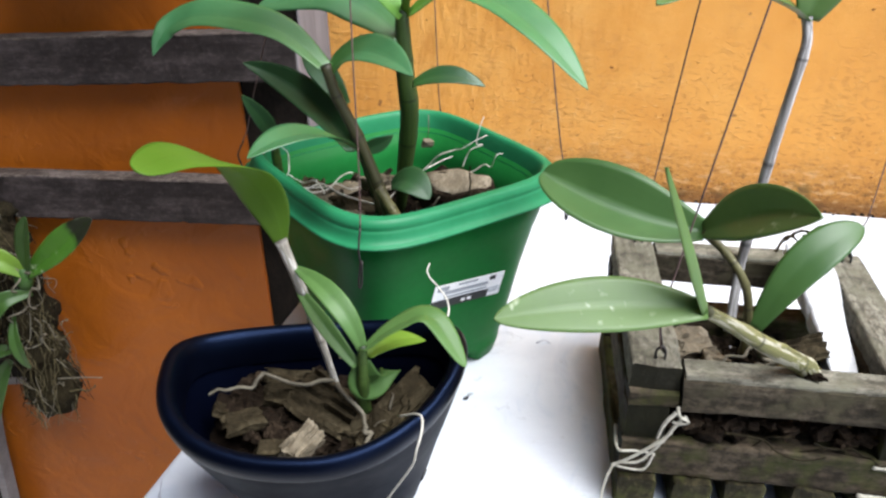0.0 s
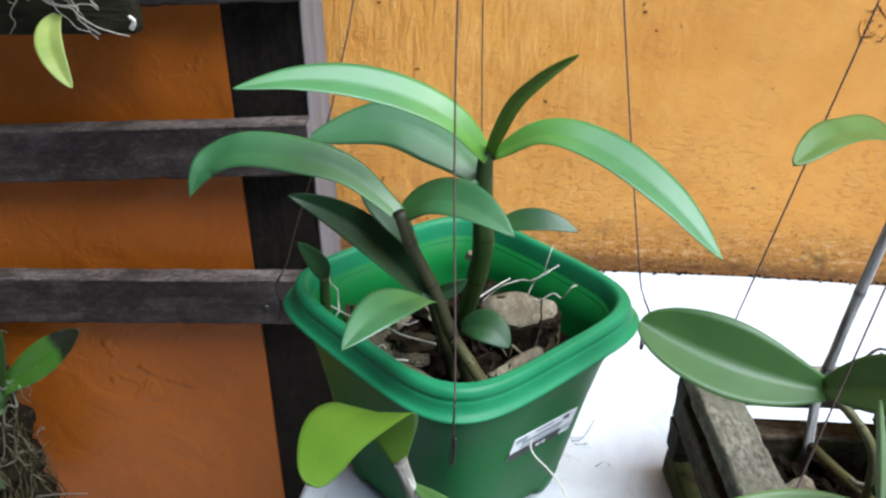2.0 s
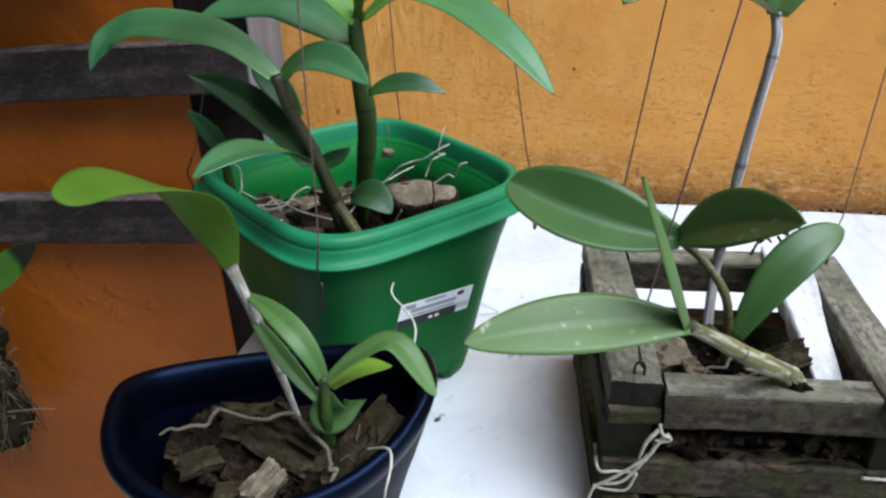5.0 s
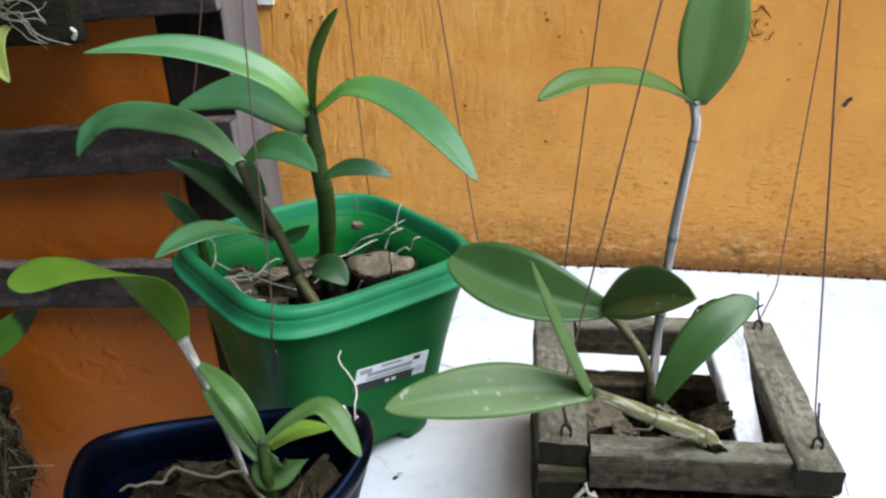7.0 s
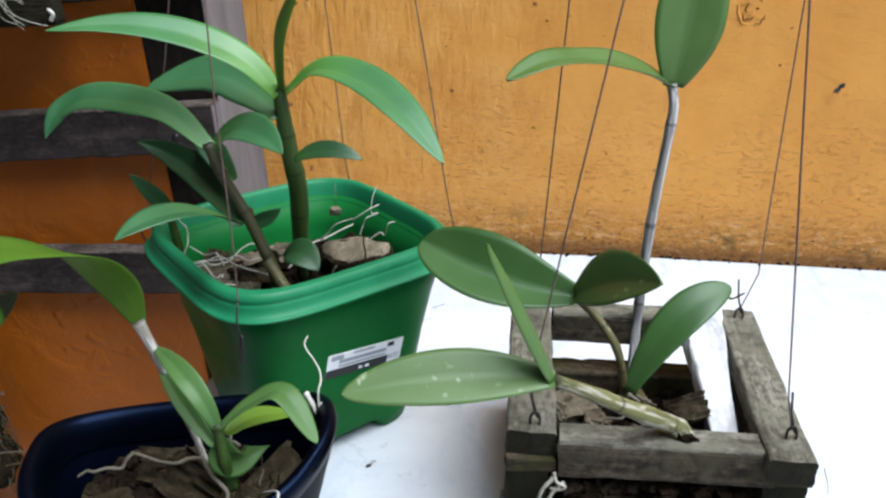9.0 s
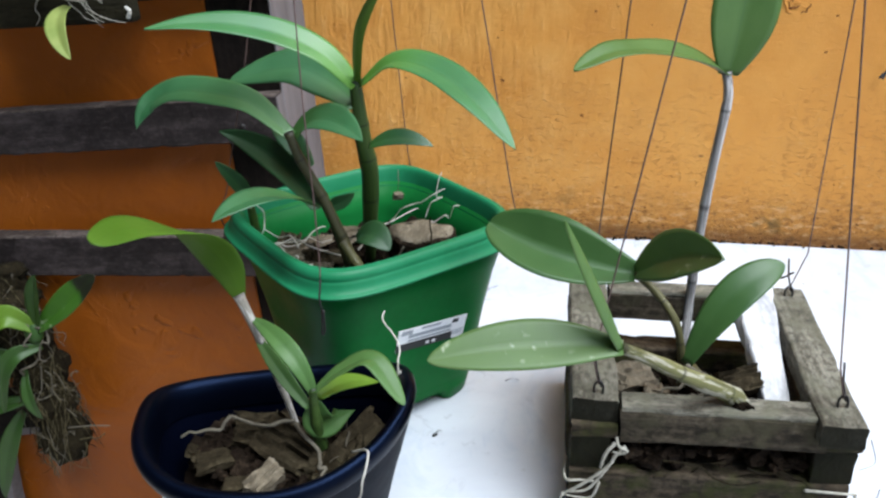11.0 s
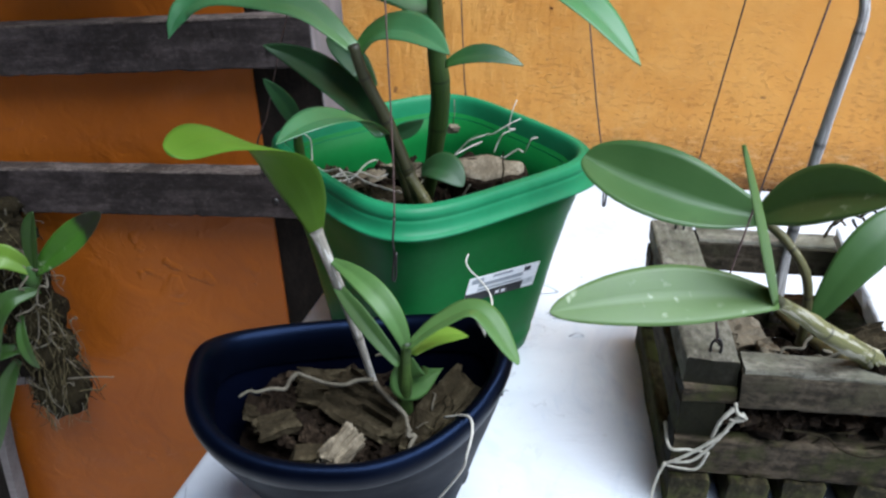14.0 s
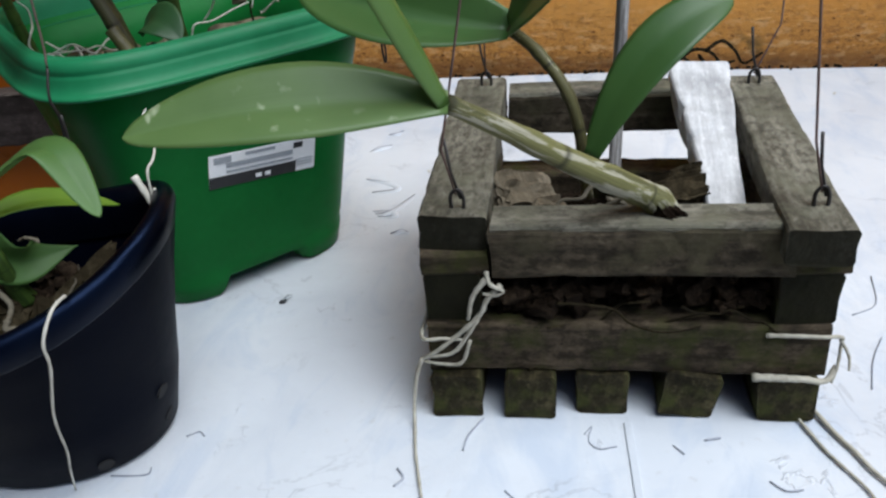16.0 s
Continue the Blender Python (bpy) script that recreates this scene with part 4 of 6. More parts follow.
def blue_pot():
    t = thing("flower_pot", "dark blue plastic pot with a wavy rim on the table", "flower pot", at=(-0.04, 0.465, TOP))
    body = [blue_ring(0.048, 0.036, 0.034, 0.475, TOP + 0.004, cx=-0.036, soft=1), blue_ring(0.052, 0.042, 0.037, 0.475, TOP, cx=-0.036, soft=1), blue_ring(0.056, 0.046, 0.040, 0.474, TOP + 0.004, cx=-0.036, soft=1),
            blue_ring(0.069, 0.054, 0.045, 0.468, 0.790, cx=-0.038, soft=0.9), blue_ring(0.0795, 0.0603, 0.0472, 0.4615, 0.820, 0.25, soft=0.7), blue_ring(0.0850, 0.0640, 0.0480, 0.4580, 0.8355, 0.46, soft=0.5), blue_ring(0.0885, 0.0665, 0.0485, 0.4557, 0.8456, 0.64, soft=0.36),
            blue_ring(0.0909, 0.0689, 0.0509, 0.4548, 0.8520, 0.76, soft=0.24), blue_ring(0.0932, 0.0712, 0.0532, 0.4540, 0.8585, 0.88, soft=0.12), blue_ring(0.0950, 0.0730, 0.0550, 0.4533, 0.8637, 0.96, soft=0.035), blue_ring(0.0953, 0.0733, 0.0553, 0.4532, 0.8645, 0.97, soft=0.03), blue_ring(0.0951, 0.0731, 0.0551, 0.4532, 0.8647, 0.97, soft=0.03), blue_ring(0.0930, 0.0700, 0.0520, 0.453, 0.8660, 0.97), blue_ring(0.0850, 0.0620, 0.0450, 0.453, 0.850, 0.8), blue_ring(0.064, 0.048, 0.038, 0.462, 0.800, soft=1), blue_ring(0.050, 0.038, 0.034, 0.472, 0.765, soft=1)]
    under(obj("body", ring_loft(body, True, True), M_BLUE), t)
    # outward reach from the inner edge of the lip, height
    lip = [blue_ring(0.0855 + o, 0.0635 + o, 0.0455 + o, 0.453 + (0.866 - min(z, 0.866)) * 0.13, z, w, soft=f)
           for o, z, w, f in ((0.0096, 0.8640, 0.97, 0.03), (0.0099, 0.8644, 0.97, 0.03), (0.0101, 0.8650, 0.975, 0.025), (0.0115, 0.8692, 1, 0), (0.0122, 0.8730, 1, 0), (0.0118, 0.8763, 1, 0), (0.0104, 0.8787, 1, 0), (0.0082, 0.8799, 1, 0), (0.0058, 0.8796, 1, 0),
                              (0.0034, 0.8780, 1, 0), (0.0014, 0.8750, 1, 0), (0.0002, 0.8705, 1, 0), (-0.0008, 0.8640, 1, 0), (-0.0018, 0.8560, 0.9, 0))]
    under(obj("rim", ring_loft(lip, False), M_BLUE_RIM, label="thick rolled wavy rim of glossy blue plastic"), t)
    for ang, z in ((-22, 0.789), (-38, 0.767), (-62, 0.760), (-18, 0.765), (-85, 0.762), (-120, 0.760)):
        a = radians(ang)
        k = 1 if z > 0.78 else 0
        cx, cy, hx, hy = ((-0.0365, 0.472, 0.0594, 0.0460), (-0.038, 0.466, 0.0682, 0.0523))[k]
        c, d = math.cos(a), math.sin(a)
        f = (abs(c) ** 2.15 + abs(d) ** 2.15) ** (-1 / 2.15)
        u, v = hx * c * f, hy * d * f
        c, d = c * math.cos(BLUE_TURN) - d * math.sin(BLUE_TURN), c * math.sin(BLUE_TURN) + d * math.cos(BLUE_TURN)
        p = Vector((cx + u * math.cos(BLUE_TURN) - v * math.sin(BLUE_TURN), cy + u * math.sin(BLUE_TURN) + v * math.cos(BLUE_TURN), z))
        bm = bmesh.new()
        bmesh.ops.create_cone(bm, cap_ends=True, segments=14, radius1=0.0042, radius2=0.0042, depth=0.0014)
        under(obj("drain_hole", bm, M_HOLE, m=Matrix.Translation(p) @ Vector((c, d * 1.2, -0.35)).to_track_quat("Z", "Y").to_matrix().to_4x4(), smooth=False), t)
    return t


blue_pot()


# ---- wooden basket ----
BX0, BX1, BY0, BY1 = 0.164, 0.362, 0.4975, 0.695


def basket():
    t = thing("orchid_basket", "weathered mossy wooden slat orchid basket standing on the white table", "basket", at=(0.266, 0.592, TOP))
    rng = random.Random(7)

    def along_y(name, x, w, z0, z1, mat=M_BASKET, y0=BY0, y1=BY1, tilt=0.0, turn=0.0):
        bm = slat_bm(y1 - y0, w, z1 - z0, rng)
        return under(obj(name, bm, mat, m=pose(x, (y0 + y1) / 2, (z0 + z1) / 2, 0, 0, 90 + turn) @ pose(0, 0, 0, 0, tilt, 0), smooth=False), t)

    def along_x(name, y, w, z0, z1, x0=BX0, x1=BX1, mat=M_BASKET):
        bm = slat_bm(x1 - x0, w, z1 - z0, rng)
        return under(obj(name, bm, mat, m=pose((x0 + x1) / 2, y, (z0 + z1) / 2), smooth=False), t)

    for x, w, roll in ((0.177, 0.026, 0), (0.2160, 0.0265, 0.5), (0.2545, 0.0265, -0.5), (0.2985, 0.0280, 9), (0.3465, 0.0290, -3)):
        bm = slat_bm(BY1 - BY0, w, 0.0268, rng)
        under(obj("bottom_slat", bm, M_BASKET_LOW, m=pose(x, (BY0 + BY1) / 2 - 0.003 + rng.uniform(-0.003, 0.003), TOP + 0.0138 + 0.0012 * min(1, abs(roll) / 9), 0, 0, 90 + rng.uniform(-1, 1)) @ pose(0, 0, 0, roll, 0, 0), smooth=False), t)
    for y in (BY0 + 0.012, BY1 - 0.012):
        along_x("slat", y, 0.024, TOP + 0.0275, TOP + 0.0580)
        front = y < 0.55
        along_x("slat_end", y, 0.023, TOP + 0.0870, TOP + 0.0995, BX0 - 0.001, BX0 + 0.0335)
        along_x("slat_end", y, 0.023, TOP + 0.0870, TOP + 0.0995, BX1 - 0.0225, BX1 + 0.003)
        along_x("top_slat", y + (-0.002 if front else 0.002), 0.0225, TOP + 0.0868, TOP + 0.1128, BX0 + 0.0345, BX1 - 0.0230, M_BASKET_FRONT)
        # thin lighter cap: the toplight on the slat, painted as wood colour
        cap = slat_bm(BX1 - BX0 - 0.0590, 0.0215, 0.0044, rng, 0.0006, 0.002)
        under(obj("weathered_top", cap, M_BASKET_TOP, label="weathered upper face of the slat, toplight in its pale colour", m=pose((BX0 + BX1) / 2 + 0.0058, y + (-0.0017 if front else 0.002), TOP + 0.1128), smooth=False), t)
    for x in (BX0 + 0.014, BX1 - 0.013):
        along_y("slat", x, 0.028, TOP + 0.0582, TOP + 0.0868, y0=BY0 + 0.002)
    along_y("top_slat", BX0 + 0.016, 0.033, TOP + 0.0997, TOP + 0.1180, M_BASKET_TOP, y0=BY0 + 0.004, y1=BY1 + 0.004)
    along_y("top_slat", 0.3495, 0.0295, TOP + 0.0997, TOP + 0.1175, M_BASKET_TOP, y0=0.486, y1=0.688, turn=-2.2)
    # a tapering loose slat that leans from the bark up on the far side
    bm = slat_bm(0.155, 0.027, 0.013, rng, 0.0016, 0.006)
    for v in bm.verts:
        v.co.y *= 0.92 + 5.0 * v.co.x
    under(obj("inner_slat", bm, M_BASKET_PALE, label="bleached almost white slat across the basket", m=pose(0.3170, 0.5930, 0.8565, 0, 0, 90) @ pose(0, 0, 0, 0, -17.5, 0), smooth=False), t)
    apex = Vector((0.272, 0.585, 1.75))
    hooks = [((0.182, 0.511, 0.868), (0.177, 0.508, 0.900), (0.233, 0.552, 1.20)), ((0.350, 0.511, 0.867), (0.343, 0.509, 0.900), (0.308, 0.513, 1.20)),
             ((0.184, 0.683, 0.868), (0.185, 0.673, 0.900), (0.198, 0.602, 1.20)), ((0.353, 0.674, 0.867), (0.372, 0.700, 0.897), (0.352, 0.640, 1.20))]
    for p, low, high in hooks:
        p = Vector(p)
        loop = [p + Vector((0.0030, -0.001, -0.004)), p + Vector((0.0035, 0, 0.005)), p + Vector((0.001, 0, 0.010)), p + Vector((-0.0025, 0, 0.007)), p + Vector((-0.0025, 0, 0.0)), p + Vector((0.000, 0, -0.003))]
        under(obj("eye_hook", tube_bm(smooth_line(loop, 5), 0.0010, 6), M_WIRE_DARK), t)
        line = [p + Vector((0, 0, 0.007)), Vector(low), Vector(high), apex]
        under(obj("wire", tube_bm(line, 0.0006, 6), M_WIRE, label="thin rusty hanging wire"), t)
        stub = [p + Vector((0.002, 0, 0.005)), p + Vector((-0.002, 0.001, 0.020)), p + Vector((-0.004, 0.001, 0.036))]
        under(obj("wire_end", tube_bm(stub, 0.0008, 6), M_WIRE_DARK), t)
    return t


basket()


# ---- potting bark ----
def bark(name_label, seed, place, count, size, chips, floor):
    """Loose bark: one heap of small pieces, and the larger chips as things of their own."""
    rng = random.Random(seed)
    verts, faces = [], []
    for _ in range(count):
        x, y, z = place(rng)
        c = chip_bm(rng, size * rng.uniform(0.45, 1.0), rng.uniform(0.25, 0.5))
        q = Euler([rng.uniform(-0.7, 0.7), rng.uniform(-0.7, 0.7), rng.uniform(0, 6.3)]).to_matrix().to_4x4()
        mm = Matrix.Translation((x, y, z)) @ q
        k = len(verts)
        c.verts.index_update()
        verts += [mm @ v.co for v in c.verts]
        faces += [[k + v.index for v in f.verts] for f in c.faces]
        c.free()
    me = bpy.data.meshes.new("bark_heap")
    me.from_pydata([tuple(v) for v in verts], [], faces)
    me.materials.append(M_BARK_DARK)
    tagged(new("bark_heap", me), name_label, "bark", kind="stuff")
    obj("potting_mix", floor, M_SOIL, label="dark fine potting mix under the bark", kind="stuff", smooth=True)
    for x, y, z, s, flat, rx, ry, rz, pale in chips:
        tagged(obj("bark_chip", slab_bm(rng, s, flat) if s > 0.0235 else chip_bm(rng, s, flat), M_BARK_GREY if pale else M_BARK, m=pose(x, y, z, rx, ry, rz), smooth=False),
               "pale grey split bark chip" if pale else "brown rough bark chip", "bark chip", "bark chips in the pots")


def mound(ring, lift, seed):
    rng = random.Random(seed)
    bm = bmesh.new()
    c = Vector((0, 0, 0))
    for p in ring:
        c += Vector(p)
    c /= len(ring)
    levels = []
    for k in range(9):
        f = 1 - k / 9
        levels.append([bm.verts.new(c.lerp(Vector(p), f) + Vector((0, 0, lift * (1 - f * f) + rng.uniform(-0.003, 0.003)))) for p in ring])
    top = bm.verts.new(c + Vector((0, 0, lift)))
    n = len(ring)
    for a, b in zip(levels, levels[1:]):
        for s in range(n):
            bm.faces.new((a[s], a[(s + 1) % n], b[(s + 1) % n], b[s]))
    for s in range(n):
        bm.faces.new((levels[-1][s], levels[-1][(s + 1) % n], top))
    return bm


def in_green(rng):
    u, v = rng.uniform(-0.078, 0.078), rng.uniform(-0.078, 0.078)
    k = max(1.0, ((abs(u) / 0.074) ** 4 + (abs(v) / 0.074) ** 4) ** 0.25)
    u, v = u / k, v / k
    return GC.x + u * math.cos(GA) - v * math.sin(GA), GC.y + u * math.sin(GA) + v * math.cos(GA), 0.881 + rng.uniform(-0.005, 0.006)


def in_blue(rng):
    a, r = rng.uniform(0, 6.283), math.sqrt(rng.random())
    return -0.042 + 0.062 * r * math.cos(a), 0.453 + 0.040 * r * math.sin(a), 0.842 + rng.uniform(-0.005, 0.006)


def in_basket(rng):
    x, y = rng.uniform(0.195, 0.330), 0.504 + 0.161 * rng.random() ** 1.6
    heap = math.exp(-((x - 0.235) / 0.05) ** 2 - ((y - 0.535) / 0.035) ** 2)
    front = math.exp(-((y - 0.508) / 0.02) ** 2)
    return x, y, 0.788 + max(0.045 * heap, 0.032 * front) + rng.uniform(-0.006, 0.006)


bark("brown pine bark pieces filling the green pot", 11, in_green, 150, 0.020, [
    (-0.092, 0.672, 0.892, 0.036, 0.26, 8, 5, 20, True), (-0.060, 0.660, 0.896, 0.034, 0.30, -16, 18, 50, False), (-0.105, 0.695, 0.890, 0.032, 0.28, 10, -8, 95, False),
    (0.050, 0.655, 0.890, 0.026, 0.4, 20, 0, 70, False), (-0.05, 0.72, 0.892, 0.034, 0.3, 0, 14, 130, True), (-0.070, 0.640, 0.892, 0.030, 0.22, 25, 10, 0, True), (-0.084, 0.652, 0.898, 0.026, 0.25, 12, -10, 35, True), (-0.074, 0.690, 0.897, 0.028, 0.25, -12, 8, 70, True), (-0.058, 0.640, 0.896, 0.024, 0.3, 20, 15, 140, True)],
    mound(pot_ring(0.0885, 0.872), 0.005, 1))
bark("brown pine bark pieces filling the blue pot", 12, in_blue, 170, 0.015, [
    (-0.038, 0.413, 0.852, 0.0236, 0.45, 22, -12, 60, True), (-0.057, 0.409, 0.849, 0.016, 0.45, 10, 10, 20, False), (-0.100, 0.440, 0.849, 0.017, 0.30, 25, 20, 110, False),
    (-0.028, 0.444, 0.856, 0.050, 0.32, 34, 4, -32, False), (-0.056, 0.462, 0.853, 0.038, 0.26, 30, 5, 10, False), (0.010, 0.448, 0.853, 0.034, 0.14, 12, -20, 52, False), (0.018, 0.456, 0.858, 0.034, 0.10, 30, -24, 46, False), (0.004, 0.432, 0.853, 0.022, 0.12, 30, -50, 60, False),
    (0.004, 0.425, 0.850, 0.028, 0.22, 0, 30, 85, False), (-0.080, 0.430, 0.850, 0.024, 0.25, 12, 8, 40, False)],
    mound(blue_ring(0.070, 0.051, 0.040, 0.455, 0.828, soft=1), 0.010, 2))
bark("dark bark pieces filling the wooden basket", 13, in_basket, 300, 0.021, [
    (0.212, 0.560, 0.850, 0.034, 0.35, 30, 15, 40, True), (0.228, 0.545, 0.846, 0.030, 0.35, 10, 25, 80, True), (0.292, 0.560, 0.850, 0.030, 0.5, 30, 0, 20, False), (0.255, 0.528, 0.842, 0.026, 0.4, 0, 20, 10, True)],
    mound([(0.193, 0.512, 0.778), (0.266, 0.512, 0.778), (0.340, 0.512, 0.778), (0.340, 0.592, 0.778), (0.340, 0.672, 0.778), (0.266, 0.672, 0.778), (0.193, 0.672, 0.778), (0.193, 0.592, 0.778)], 0.006, 3))


def wood_disc():
    t = thing("wood_block", "thick round slice of bark-edged wood lying in the green pot", "wood slice", at=(0.024, 0.702, 0.88))
    rng = random.Random(5)
    n = 40
    wob = [1 + 0.05 * math.sin(3 * 6.283 * s / n + 1) + rng.uniform(-0.035, 0.035) for s in range(n)]

    def ring(r, z):
        return [(0.024 + r * wob[s] * 1.02 * math.cos(6.283 * s / n), 0.694 + r * wob[s] * 0.80 * math.sin(6.283 * s / n), z - 0.008 + 0.0012 * math.sin(5 * 6.283 * s / n)) for s in range(n)]

    side = ring_loft([ring(0.026, 0.872), ring(0.030, 0.880), ring(0.0285, 0.888), ring(0.0310, 0.896), ring(0.0300, 0.903), ring(0.0320, 0.910), ring(0.0315, 0.915), ring(0.0295, 0.9175)], True, True)
    for v in side.verts:
        v.co += 0.0018 * noise.noise_vector(Vector((v.co.x * 160, v.co.y * 160, v.co.z * 60)))
    under(obj("bark_side", side, M_BARK_DARK, smooth=False), t)
    for k in range(9):
        a = rng.uniform(-2.9, 0.3)
        b = a + rng.uniform(-0.7, 0.7)
        foot_z, top_z = rng.uniform(0.872, 0.884), rng.uniform(0.890, 0.906)
        pts = [(0.024 + 0.034 * math.cos(a), 0.694 + 0.028 * math.sin(a), foot_z), (0.024 + 0.0345 * math.cos((a + b) / 2), 0.694 + 0.0285 * math.sin((a + b) / 2), (foot_z + top_z) / 2), (0.024 + 0.033 * math.cos(b), 0.694 + 0.027 * math.sin(b), top_z)]
        under(obj("fibre", tube_bm(smooth_line(pts, 5), rng.uniform(0.0005, 0.0011), 6), (M_ROOT, M_FIBRE, M_BARK_GREY)[k % 3]), t)
    under(obj("cut_face", ring_loft([ring(0.0290, 0.9165), ring(0.0285, 0.9190), ring(0.020, 0.9198), ring(0.008, 0.9202)], False, True), M_BARK_GREY, label="pale grey cut face"), t)
    return t


def wood_piece(points, r, label):
    t = thing("wood_piece", label, "wood piece", "wood pieces in the green pot", at=points[1])
    rng = random.Random(int(r * 1e5))
    line = through_mid(*points, 10)
    bm = tube_bm(line, [r * (0.8 + 0.2 * math.sin(3.14 * k / 10)) for k in range(11)], 12)
    for v in bm.verts:
        v.co += Vector([rng.uniform(-0.0009, 0.0009) for _ in range(3)])
    under(obj("stick", bm, M_BARK_GREY), t)
    for k in (2, 5):
        under(obj("crack", tube_bm([line[k] + Vector((0, -r * 0.75, r * 0.5)), line[k] + Vector((0.001, -r * 0.3, r * 0.93)), line[k] + Vector((0.002, r * 0.2, r * 0.96))], 0.0008, 5), M_SOIL), t)


wood_piece(((-0.080, 0.632, 0.893), (-0.058, 0.617, 0.894), (-0.036, 0.603, 0.890)), 0.0095, "pale grey weathered piece of branch lying in the bark")
wood_piece(((-0.092, 0.650, 0.888), (-0.076, 0.636, 0.887), (-0.060, 0.622, 0.884)), 0.0080, "grey cracked piece of branch lying in the bark")
wood_piece(((-0.002, 0.622, 0.886), (0.014, 0.640, 0.888), (0.040, 0.660, 0.892)), 0.0065, "dark grey stick lying against the pot's side")


wood_disc()


# ---- orchid in the green pot ----
def dendrobium():
    t = thing("orchid_plant", "leafy dendrobium orchid with two green canes in the green pot", "orchid", at=(-0.02, 0.65, 0.895))
    cane(t, M_CANE_DARK, ((-0.024, 0.692, 0.880), (-0.018, 0.672, 0.920), (-0.010, 0.652, 0.980), (-0.012, 0.642, 1.020), (-0.013, 0.634, 1.066)), 0.0040, 0.0048, 5, swell=0.0030)
    cane(t, M_CANE_MAROON, ((-0.012, 0.618, 0.880), (-0.023, 0.621, 0.915), (-0.031, 0.621, 0.936), (-0.045, 0.621, 0.972), (-0.060, 0.621, 1.003), (-0.067, 0.620, 1.026)), 0.0044, 0.0038, 5, swell=0.0005)
    cane(t, M_CANE_MAROON, ((-0.026, 0.640, 0.880), (-0.036, 0.640, 0.920), (-0.050, 0.640, 0.965)), 0.0046, 0.0042, 3)
    cane(t, M_CANE_BROWN, ((0.004, 0.600, 0.889), (-0.012, 0.606, 0.912), (-0.028, 0.612, 0.935)), 0.0048, 0.0040, 3)
    leaf(t, M_DEND_YOUNG, (-0.008, 0.634, 1.062), [(0.022, 0.620, 1.083), (0.056, 0.602, 1.080), (0.090, 0.572, 1.064)], (0.118, 0.545, 1.040), 0.030, up=(0.2, -0.5, 0.9), fold=0.2, widest=0.55, stem=0.35, label="long arching leaf")
    leaf(t, M_DEND_YOUNG, (-0.012, 0.630, 1.062), [(-0.034, 0.628, 1.086), (-0.064, 0.626, 1.101), (-0.098, 0.620, 1.110), (-0.130, 0.610, 1.113)], (-0.161, 0.594, 1.112), 0.029, up=(-0.1, -0.5, 0.9), fold=0.2, widest=0.5, stem=0.4)
    leaf(t, M_DEND, (-0.013, 0.636, 1.044), [(-0.038, 0.656, 1.058), (-0.076, 0.672, 1.067)], (-0.132, 0.672, 1.055), 0.042, up=(0, -0.6, 0.8), fold=0.15, widest=0.5, stem=0.35, sharp=0.8)
    leaf(t, M_YOUNG_EPI, (-0.012, 0.636, 1.058), [(-0.008, 0.620, 1.080), (0.000, 0.601, 1.107), (0.014, 0.580, 1.130)], (0.028, 0.563, 1.147), 0.0092, up=(0.55, 0.35, 0.75), fold=0.30, widest=0.40, stem=0.7, sharp=0.7, label="young folded leaf")
    leaf(t, M_DEND, (-0.004, 0.630, 1.012), (0.022, 0.624, 1.022), (0.050, 0.621, 1.016), 0.018, up=(0, -0.5, 0.85), fold=0.15, stem=0.4)
    leaf(t, M_DEND, (-0.066, 0.622, 1.022), [(-0.100, 0.638, 1.043), (-0.133, 0.646, 1.050), (-0.172, 0.655, 1.050), (-0.196, 0.657, 1.041), (-0.206, 0.652, 1.031)], (-0.211, 0.646, 1.019), 0.030, up=(0.15, -0.55, 0.85), fold=0.2, widest=0.40, stem=0.35, sharp=1.25)
    leaf(t, M_DEND, (-0.066, 0.626, 1.018), (-0.036, 0.612, 1.040), (0.004, 0.575, 1.034), 0.032, up=(0, -0.5, 0.85), fold=0.2, widest=0.5, stem=0.3)
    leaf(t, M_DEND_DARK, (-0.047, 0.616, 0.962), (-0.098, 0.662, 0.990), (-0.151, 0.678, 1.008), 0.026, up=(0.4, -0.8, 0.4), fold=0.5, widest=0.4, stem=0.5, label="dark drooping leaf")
    leaf(t, M_DEND, (-0.058, 0.640, 0.990), (-0.078, 0.655, 1.008), (-0.098, 0.668, 1.018), 0.020, up=(0.4, -0.8, 0.4), fold=0.3, stem=0.4)
    leaf(t, M_DEND, (-0.044, 0.602, 0.970), (-0.066, 0.552, 0.997), (-0.091, 0.508, 0.995), 0.030, up=(0.05, -0.15, 1.0), fold=0.2, widest=0.5, stem=0.3)
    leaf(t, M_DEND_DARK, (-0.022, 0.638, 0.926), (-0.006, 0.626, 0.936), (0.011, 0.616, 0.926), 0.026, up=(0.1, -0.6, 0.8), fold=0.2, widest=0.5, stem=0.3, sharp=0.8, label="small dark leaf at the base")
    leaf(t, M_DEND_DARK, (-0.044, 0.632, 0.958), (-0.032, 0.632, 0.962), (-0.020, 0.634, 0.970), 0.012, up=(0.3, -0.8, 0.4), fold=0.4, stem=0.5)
    rng = random.Random(21)
